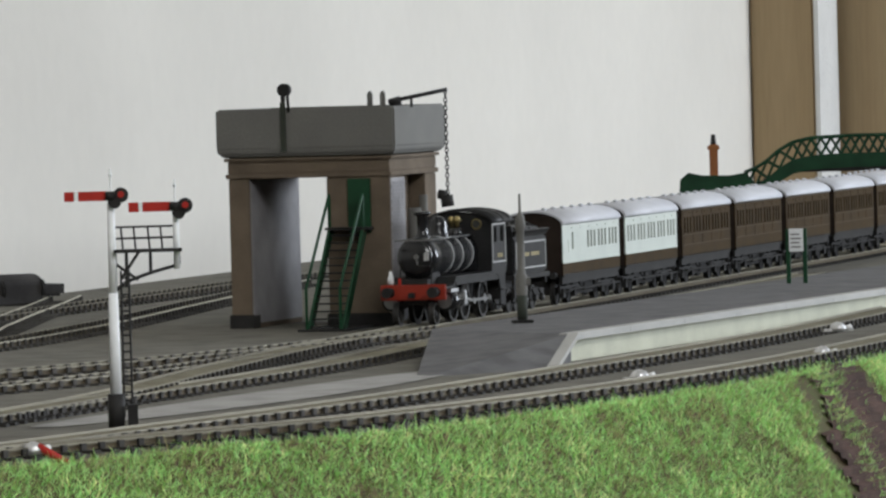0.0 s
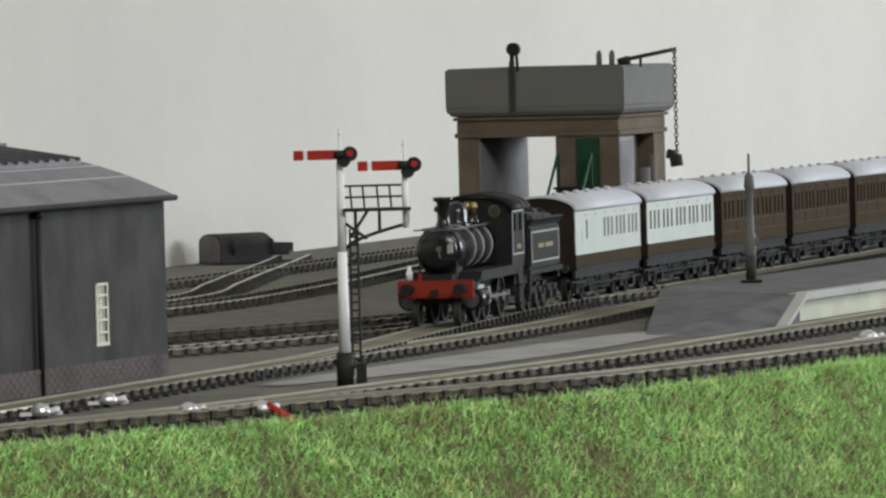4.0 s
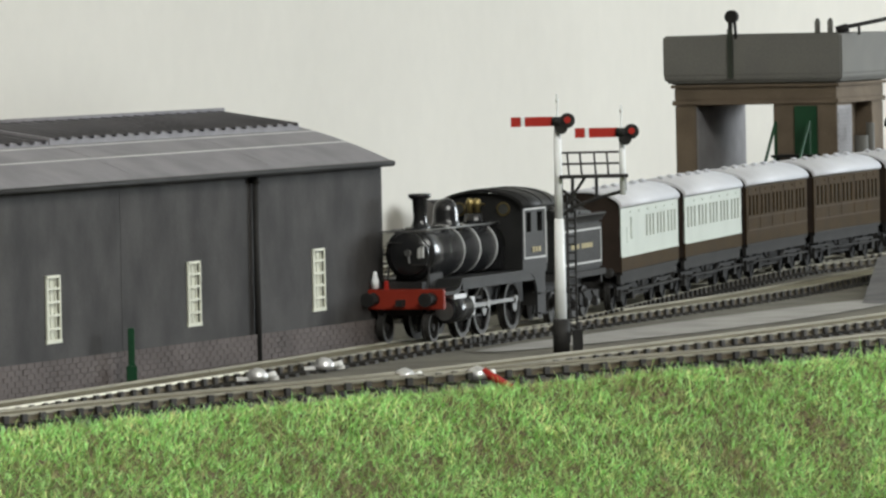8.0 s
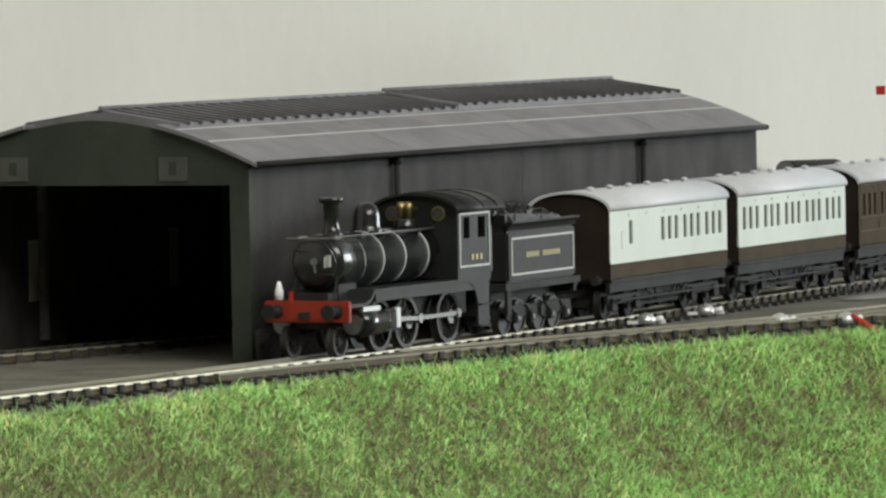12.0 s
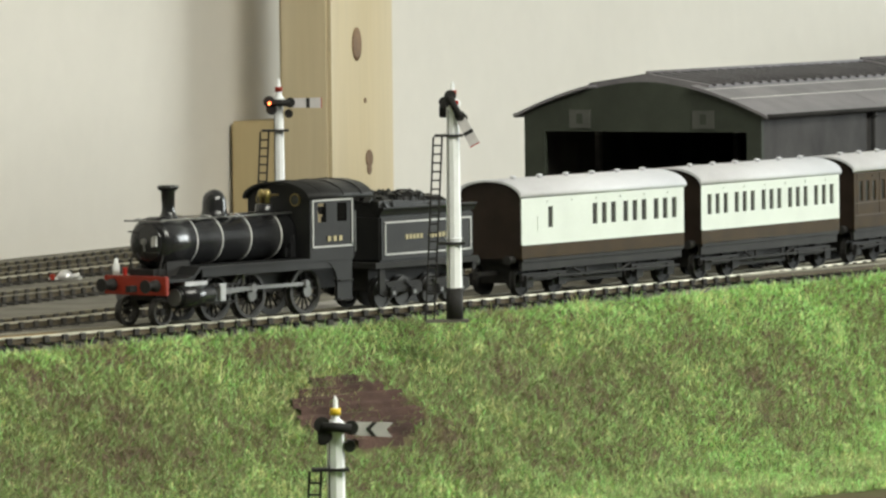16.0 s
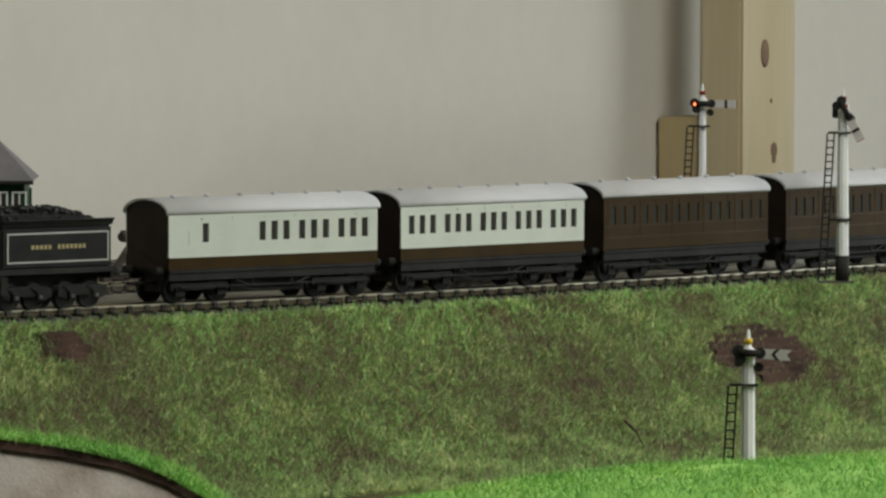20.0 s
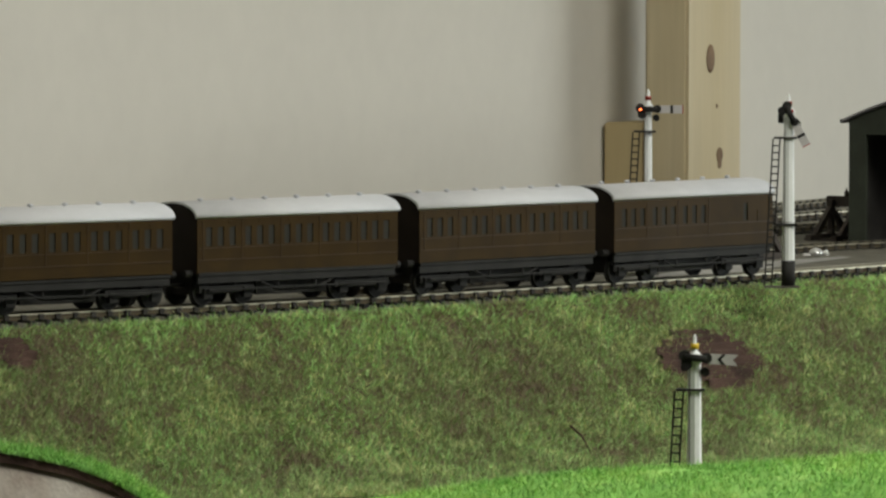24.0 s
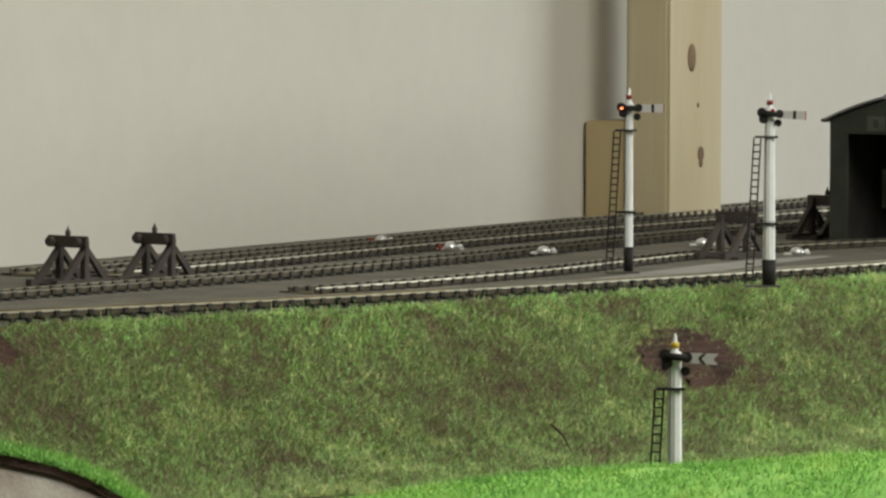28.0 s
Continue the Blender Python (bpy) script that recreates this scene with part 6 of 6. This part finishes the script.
_stop = buffer_stop()
_stop.matrix_basis = pose(-0.5965, 1.652, 0, 0, 0, -32)
for x, y, a in ((-0.5605, 1.690, -32), (-0.3035, 1.972, 150), (-0.2735, 2.185, 150)):
    copy_thing(_stop, pose(x, y, 0, 0, 0, a))


def point_motor(x, y, turn, red):
    t = thing("point_lever", pose(x, y, -0.0026, 0, 0, turn), "small bright point lever box beside the rails", "point lever", "point levers")
    bm = bmesh.new()
    bm_lathe(bm, ((0.0036, 0), (0.0038, 0.0016), (0.0026, 0.0034), (0.0006, 0.0042)), (0, 0, 0), (0, 0, 1), 10)
    part("cover", bm, FOIL, t, "crumpled bright metal cover")
    part("tie_bar", boxes(((-0.0075, -0.0008, 0.0), (0.0075, 0.0008, 0.0012))), PLASTIC, t)
    part("weight", rods(((0.003, -0.0012, 0.0012), (0.0062, -0.0012, 0.0020), 0.0011, 8)), PLASTIC, t)
    if y < 2.07 and x < -0.44:
        part("tab", boxes(((-0.0072, -0.0016, 0.0), (-0.0050, 0.0006, 0.0026))), BEAM, t, "small dull red tab", bevel=0.0003)
    if red:
        part("lever", rods(((0.0005, -0.002, 0.0026), (0.0065, -0.010, -0.0035), 0.0014, 8)), RED, t, "red painted lever")


for x, y, a, red in ((0.0017, 2.3322, 20, False), (-0.0208, 2.2735, 20, False), (0.0284, 2.2535, 40, False), (0.0528, 2.2552, 40, True), (-0.5065, 2.0675, 25, False), (-0.4593, 2.0033, 25, False), (-0.405, 1.973, 30, False), (-0.3307, 2.0748, 30, False), (-0.2715, 1.9902, 30, False),
                     (0.300, 2.640, 30, False), (0.437, 3.045, 20, False), (0.395, 2.80, 25, False)):
    point_motor(x, y, a, red)


# ---------------------------------------------------------------- far things
def footbridge():
    m = pose(0.5345, 4.4178, 0, 0, 0, -8)
    t = thing("footbridge", m, "dark green lattice footbridge with steps over the far tracks", "footbridge")
    pts = [(0.040, 0.037), (0.047, 0.0395), (0.055, 0.0445), (0.063, 0.0510), (0.072, 0.0560), (0.084, 0.0585), (0.110, 0.0595), (0.42, 0.0595)]
    for y in (-0.014, 0.014):
        bm = bmesh.new()
        for (xa, za), (xb, zb) in zip(pts, pts[1:]):
            bm_prism(bm, ((xa, za - 0.011), (xb, zb - 0.011), (xb, zb - 0.002), (xa, za - 0.002)), y - 0.0008, y + 0.0008, "y")
        part("girder", bm, GREEN, t, "dark green curved girder")
        bm = bmesh.new()
        for (xa, za), (xb, zb) in zip(pts, pts[1:]):
            bm_rod(bm, (xa, y, za + 0.0095), (xb, y, zb + 0.0095), 0.0012, 6)
            n = max(int((xb - xa) / 0.0058), 1)
            for k in range(n):
                f, g = k / n, (k + 1) / n
                p, q = Vector((xa + (xb - xa) * f, y, za + (zb - za) * f - 0.002)), Vector((xa + (xb - xa) * g, y, za + (zb - za) * g - 0.002))
                bm_rod(bm, p, q + Vector((0, 0, 0.0110)), 0.0008, 4)
                bm_rod(bm, p + Vector((0, 0, 0.0110)), q, 0.0008, 4)
        part("lattice", bm, GREEN, t, "dark green lattice parapet")
        bm = bmesh.new()
        bm_prism(bm, ((-0.006, 0.0), (-0.002, 0.043), (0.003, 0.047), (0.012, 0.045), (0.030, 0.0445), (0.042, 0.0465), (0.046, 0.030), (0.046, 0.0)), y - 0.0008, y + 0.0008, "y")
        part("landing_panel", bm, GREEN, t, "dark green landing side")
    part("deck", boxes(((0.0, -0.014, 0.034), (0.044, 0.014, 0.036)), ((0.072, -0.014, 0.046), (0.42, 0.014, 0.049))), MATTB, t)
    for k in range(9):
        part("tread", boxes(((0.042 + 0.0034 * k, -0.013, 0.0365 + 0.0014 * k), (0.047 + 0.0034 * k, 0.013, 0.0379 + 0.0014 * k))), MATTB, t)
    for x in (0.002, 0.042, 0.2, 0.38):
        for y in (-0.013, 0.013):
            part("column", boxes(((x - 0.0014, y - 0.0014, -0.005), (x + 0.0014, y + 0.0014, 0.047 if x > 0.1 else 0.034))), GREEN, t)
    c = thing("chimney_pot", pose(0.5585, 4.448, -0.005), "orange-brown chimney stack with a dark pot", "chimney")
    part("stack", boxes(((-0.0026, -0.0026, 0.0), (0.0026, 0.0026, 0.070))), TERRA, c, bevel=0.0004)
    part("cap", boxes(((-0.0036, -0.0036, 0.0665), (0.0036, 0.0036, 0.0690))), TERRA, c)
    part("pot", rods(((0, 0, 0.070), (0, 0, 0.0765), 0.0020, 10, 0.0014)), MATTB, c)


footbridge()


def far_wagon():
    t = thing("covered_wagon", pose(0.081, 3.755, 0.0, 0, 0, -62), "dark round-roofed wagon standing far back on a siding", "wagon")
    bm = bmesh.new()
    arc = [(0.013 * math.cos(a), 0.0075 + 0.0058 * math.sin(a)) for a in np.linspace(0, math.pi, 12)]
    bm_prism(bm, [(-0.013, -0.003)] + arc[::-1] + [(0.013, -0.003)], -0.022, 0.010, "y")
    part("body", bm, SHEDWALL, t, "dark grey body with a curved roof")
    bm = bmesh.new()
    bm_prism(bm, [(-0.0118, -0.0025)] + [(u * 0.9, v - 0.0006) for u, v in arc[::-1]] + [(0.0118, -0.0025)], -0.0227, -0.0221, "y")
    part("end_opening", bm, DARK, t, "dark arched end")
    part("low_flat", boxes(((-0.012, 0.010, 0.002), (0.012, 0.024, 0.0072))), SHEDWALL, t)
    for y in (-0.015, 0.010):
        for x in (-0.0092, 0.0092):
            wheel(0.0052, 0.0022, 0, "wagon_wheel", t, x * 0 + x, y)
    bm = bmesh.new()
    bm_hull(bm, (-0.011, -0.02, 0.0005), (0.011, 0.022, 0.0022))
    part("underframe", bm, MATTB, t)
    p = (0.028, 3.80)
    b = thing("lineside_bush", pose(*p, -0.005), "small dark green lineside bush", "bush")
    rng = random.Random(3)
    bm = bmesh.new()
    for _ in range(140):
        r = rng.uniform(0.001, 0.0024)
        q = Vector((rng.gauss(0, 0.005), rng.gauss(0, 0.005), abs(rng.gauss(0.005, 0.004))))
        mm = Matrix.Translation(q) @ Euler((rng.random() * 3, rng.random() * 3, 0)).to_matrix().to_4x4()
        bm_hull(bm, (-r, -r * 0.7, -r * 0.2), (r, r * 0.7, r * 0.2), mm)
    part("foliage", bm, GREEN, b)


far_wagon()


def signal_box():
    m = pose(-0.6905, 1.640, -0.005, 0, 0, 9)
    t = thing("signal_box", m, "dark green timber signal box with a hipped slate roof", "signal box")
    w, d, h = 0.037, 0.022, 0.052
    part("lower_wall", boxes(((-w, -d, 0), (w, d, 0.026))), GREEN, t, bevel=0.0004)
    bm = bmesh.new()
    xs = [-w + 0.0035 + k * 0.0092 for k in range(8)]
    for y in (-d, d):
        lo, hi = min(y, y * 0.95), max(y, y * 0.95)
        bm_hull(bm, (-w, lo, 0.026), (w, hi, 0.030))
        bm_hull(bm, (-w, lo, 0.0455), (w, hi, h))
        for x in [-w + 0.0008] + [x + 0.0072 for x in xs]:
            bm_hull(bm, (x - 0.0008 if x < -w + 0.001 else x, lo, 0.030), (min(x + 0.002, w), hi, 0.0455))
    for x in (-w, w):
        lo, hi = min(x, x * 0.96), max(x, x * 0.96)
        bm_hull(bm, (lo, -d, 0.026), (hi, d, h))
    part("upper_wall", bm, GREEN, t, "dark green glazed upper wall")
    for x in xs:
        win = new("window")
        win.parent = t
        z0, z1 = 0.030, 0.0455
        part("frame", boxes(((x, -d - 0.0006, z0), (x + 0.0008, -d, z1)), ((x + 0.0064, -d - 0.0006, z0), (x + 0.0072, -d, z1)), ((x, -d - 0.0006, z0), (x + 0.0072, -d, z0 + 0.0008)), ((x, -d - 0.0006, z1 - 0.0008), (x + 0.0072, -d, z1)), ((x + 0.0033, -d - 0.0005, z0), (x + 0.0039, -d, z1)), ((x, -d - 0.0005, 0.0360), (x + 0.0072, -d, 0.0366))), WHITE, win, "white sash frame")
        part("pane", boxes(((x, -d + 0.0002, z0), (x + 0.0072, -d + 0.0006, z1))), GLASS, win)
    bm = bmesh.new()
    e = 0.0045
    base = [bm.verts.new(p) for p in ((-w - e, -d - e, h - 0.001), (w + e, -d - e, h - 0.001), (w + e, d + e, h - 0.001), (-w - e, d + e, h - 0.001))]
    top = [bm.verts.new((-w + 0.016, 0, h + 0.020)), bm.verts.new((w - 0.016, 0, h + 0.020))]
    bm.faces.new((base[0], base[1], top[1], top[0]))
    bm.faces.new((base[2], base[3], top[0], top[1]))
    bm.faces.new((base[1], base[2], top[1]))
    bm.faces.new((base[3], base[0], top[0]))
    bm.faces.new(base[::-1])
    part("roof", bm, SHEDROOF, t, "hipped grey slate roof")
    part("finial", rods(((w - 0.016, 0, h + 0.019), (w - 0.016, 0, h + 0.030), 0.0009, 6, 0.0001)), MATTB, t)
    part("gutter", rods(((-w - e, -d - e, h - 0.002), (w + e, -d - e, h - 0.002), 0.0011, 6)), MATTB, t)


signal_box()


# ---------------------------------------------------------------- foreground
def hill():
    """The bright grass ridge in front of the low signal and the tunnel mouth beside it."""
    c = np.array(((-0.40, 0.775, -0.05), (-0.3366, 0.79, -0.029), (-0.2886, 0.797, -0.021), (-0.2485, 0.802, -0.016), (-0.2084, 0.807, -0.0143), (-0.1682, 0.811, -0.0116), (-0.1345, 0.8135, -0.0092), (-0.05, 0.82, -0.004)))
    n, k = 90, 16
    u = np.linspace(0, 1, n)
    cx = np.interp(u, np.linspace(0, 1, len(c)), c[:, 0])
    cy = np.interp(u, np.linspace(0, 1, len(c)), c[:, 1])
    cz = np.interp(u, np.linspace(0, 1, len(c)), c[:, 2])
    cz = cz - 0.0032
    vs, fs = [], []
    for i in range(n):
        for j in range(k):
            f = j / (k - 1) * 2 - 1
            drop = (f * f) * (0.05 if f > 0 else 0.09)
            x, y = cx[i] + 0.01 * f, cy[i] + f * (0.05 if f > 0 else 0.14)
            z = max(cz[i] - drop + 0.0025 * noise.noise((x * 30, y * 30, 4)), -0.1)
            vs.append((x, y, z))
    for i in range(n - 1):
        for j in range(k - 1):
            a = i * k + j
            fs.append((a, a + 1, a + k + 1, a + k))
    me = bpy.data.meshes.new("grass_ridge")
    me.from_pydata(vs, [], fs)
    me.materials.append(BLADE2)
    tagged(new("grass_ridge", me), "bright green grassy ridge in front of the low signal", "hill", kind="structure")
    rng = np.random.default_rng(9)
    m = 60000
    ii, ff = rng.uniform(0, 1, m), rng.uniform(-0.75, 0.4, m)
    x, y, z = np.interp(ii, u, cx) + 0.01 * ff, np.interp(ii, u, cy), np.interp(ii, u, cz)
    y = y + ff * np.where(ff > 0, 0.05, 0.14)
    z = z - ff * ff * np.where(ff > 0, 0.05, 0.09)
    pos = np.stack([x, y, z], 1)
    fibres("ridge_grass", pos, (0.1, -0.2), BLADE2, "short bright green static grass on the ridge", length=0.0030, seed=12)
    t = thing("tunnel_mouth", pose(0, 0, 0), "grey stone tunnel mouth with a dark coping and grass above", "tunnel mouth")
    top = [(-0.5348, 0.485, 0.0038), (-0.4842, 0.5221, 0.0092), (-0.432, 0.559, 0.0081), (-0.4073, 0.5761, 0.0033), (-0.3908, 0.5874, -0.0014), (-0.3791, 0.5954, -0.0068), (-0.3673, 0.6034, -0.0148), (-0.3546, 0.6119, -0.0298), (-0.35, 0.615, -0.08)]
    bm = bmesh.new()
    rows = []
    for x, y, z in top:
        rows.append([bm.verts.new(p) for p in ((x, y - 0.001, z - 0.0030), (x, y - 0.030, -0.08), (x, y + 0.02, -0.08), (x, y + 0.02, z - 0.0035))])
    for a, b in zip(rows, rows[1:]):
        for q in range(4):
            bm.faces.new((a[q], a[(q + 1) % 4], b[(q + 1) % 4], b[q]))
    part("stone_face", bm, STONE, t, "blotched grey stone face")
    bm = bmesh.new()
    rows = [[bm.verts.new(p) for p in ((x, y - 0.0022, z), (x, y - 0.0030, z - 0.0030), (x, y, z - 0.0032), (x, y, z))] for x, y, z in top]
    for a, b in zip(rows, rows[1:]):
        for q in range(4):
            bm.faces.new((a[q], a[(q + 1) % 4], b[(q + 1) % 4], b[q]))
    part("coping", bm, SOIL, t, "reddish brown earth edge under the turf")
    bm = bmesh.new()
    a = [bm.verts.new((x, y - 0.003, z + 0.0005)) for x, y, z in top]
    b = [bm.verts.new((x, y + 0.030, z - 0.004)) for x, y, z in top]
    for k in range(len(top) - 1):
        bm.faces.new((a[k], a[k + 1], b[k + 1], b[k]))
    part("turf_cap", bm, BLADE2, t, "bright green turf along the top")
    pts = []
    for _ in range(14000):
        f = rng.uniform(0, len(top) - 1.001)
        i, g = int(f), f - int(f)
        a, b = np.array(top[i]), np.array(top[i + 1])
        q = a + (b - a) * g
        pts.append((q[0], q[1] + rng.uniform(-0.004, 0.018), q[2]))
    fibres("tunnel_grass", np.array(pts), (0.0, -0.2), BLADE2, "strip of bright green grass along the tunnel top", length=0.0036, seed=13)


hill()


def soil_patch(s, v, rs, rv, name, seed, slant=0.0):
    """Bare brown ribbed earth on the bank."""
    bm = bmesh.new()
    rng = random.Random(seed)
    n = int(rv / 0.0032)
    for k in range(n):
        vv = v - rv / 2 + k * rv / n
        half = rs * math.sqrt(max(1 - ((k + 0.5) / n * 2 - 1) ** 2, 0.1)) * rng.uniform(0.8, 1.1)
        xs = np.linspace(-half, half, 14)
        a = [bm.verts.new((*FRONT.at(s + d + slant * (vv - v), vv)[:2], float(bank_z(vv)) + 0.0018 + rng.uniform(-0.0004, 0.0004))) for d in xs]
        b = [bm.verts.new((*FRONT.at(s + d + slant * (vv - v), vv + 0.0025)[:2], float(bank_z(vv + 0.0025)) + 0.0034 + rng.uniform(-0.0004, 0.0004))) for d in xs]
        c = [bm.verts.new((*FRONT.at(s + d + slant * (vv - v), vv + 0.0029)[:2], float(bank_z(vv + 0.0029)) - 0.002)) for d in xs]
        for i in range(13):
            bm.faces.new((a[i], a[i + 1], b[i + 1], b[i]))
            bm.faces.new((b[i], b[i + 1], c[i + 1], c[i]))
    tagged(link(name, bm, SOIL), "bare patch of ribbed brown earth on the grass bank", "earth patch", "earth patches", kind="structure")


def twig(a, b):
    bm = bmesh.new()
    a, b = Vector(a), Vector(b)
    mid = (a + b) / 2 + Vector((0.0008, 0, 0.0010))
    bm_rod(bm, a, mid, 0.0006, 6, 0.0005)
    bm_rod(bm, mid, b, 0.0005, 6, 0.0003)
    bm_rod(bm, mid, mid + Vector((0.0022, 0.0010, 0.0012)), 0.0003, 5, 0.0002)
    tagged(link("twig", bm, SOIL), "thin dark brown twig lying on the grass bank", "twig")


twig((-0.3443, 1.5265, -0.0589), (-0.3323, 1.5029, -0.0687))
soil_patch(-0.215, 0.056, 0.034, 0.026, "earth_patch", 1)
soil_patch(-0.63, 0.035, 0.014, 0.013, "earth_patch", 2)
soil_patch(1.010, 0.058, 0.055, 0.075, "earth_patch", 3, -1.5)


# ---------------------------------------------------------------- movement
TRIP = ((0, 0.034), (1, -0.073), (3, -0.288), (4.5, -0.415), (6, -0.545), (7, -0.64), (8, -0.74), (9, -0.842), (10, -0.953), (11, -1.064), (14, -1.42), (16, -1.662), (17, -1.786), (18, -1.914), (19, -2.038), (20, -2.162), (21, -2.286), (23.5, -2.602), (25, -2.774), (26, -2.906), (27, -3.032), (28, -3.158))
LEAD, COACH_PITCH = 0.203, 0.136


def chimney_at(t):
    return float(np.interp(t, [r[0] for r in TRIP], [r[1] for r in TRIP]))


def on_track(s, a, b, back=False):
    """The pose of a vehicle whose end is at s and whose wheels stand at s + a and s + b."""
    x0, y0, _ = MAIN.at(s + a)
    x1, y1, _ = MAIN.at(s + b)
    h = math.degrees(math.atan2(y1 - y0, x1 - x0))
    u = Vector((x1 - x0, y1 - y0)).normalized()
    o = Vector((x0, y0)) - u * a
    if back:
        o, h = o + u * CLEN, h + 180
    return pose(o.x, o.y, 0, 0, 0, h)


def motions():
    ts = [k * 0.5 for k in range(57)]
    walk(LOCO, [(t, on_track(chimney_at(t), -0.0150, AXLES[2])) for t in ts])
    walk(TENDER, [(t, on_track(chimney_at(t) + 0.1095, 0.0150, 0.0465)) for t in ts])
    for k, c in enumerate(COACHES):
        walk(c, [(t, on_track(chimney_at(t) + LEAD + k * COACH_PITCH, 0.02, CLEN - 0.02, k == 6)) for t in ts])
    fine = [k / 15 for k in range(421)]
    start = chimney_at(0)
    for w, r, base, phase in WHEELS:
        walk(w, [(t, base @ pose(0, 0, 0, 0, phase + math.degrees((chimney_at(t) - start) / r), 0)) for t in fine])
    for rod, r, y, phase in RODS:
        walk(rod, [(t, pose(CRANK * math.sin(radians(phase) + (chimney_at(t) - start) / r), y, r + CRANK * math.cos(radians(phase) + (chimney_at(t) - start) / r))) for t in fine])
    for (con, r, y, phase), (head, _, yh, _) in zip(CONRODS, CROSSHEADS):
        rows, slides = [], []
        for t in fine:
            a = radians(phase) + (chimney_at(t) - start) / r
            dz = r + CRANK * math.cos(a) - PISTON_Z
            px = AXLES[1] + CRANK * math.sin(a)
            x = px - math.sqrt(CONROD ** 2 - dz * dz)
            rows.append((t, pose(x, y, PISTON_Z, 0, -math.degrees(math.asin(dz / CONROD)), 0)))
            slides.append((t, pose(x, yh, PISTON_Z)))
        walk(con, rows)
        walk(head, slides)
    arm, at = ARMS["near_signal"]
    walk(arm, [(0, at @ pose(0, 0, 0, 0, 62, 0)), (25.4, at @ pose(0, 0, 0, 0, 62, 0)), (25.6, at @ pose(0, 0, 0, 0, 47, 0)), (25.7, at @ pose(0, 0, 0, 0, 40, 0)), (25.8, at @ pose(0, 0, 0, 0, 25, 0)), (25.9, at @ pose(0, 0, 0, 0, 14, 0)), (26.0, at @ pose(0, 0, 0, 0, 6, 0)), (26.3, at @ pose(0, 0, 0, 0, 2, 0)), (28, at @ pose(0, 0, 0, 0, 2, 0))])


motions()
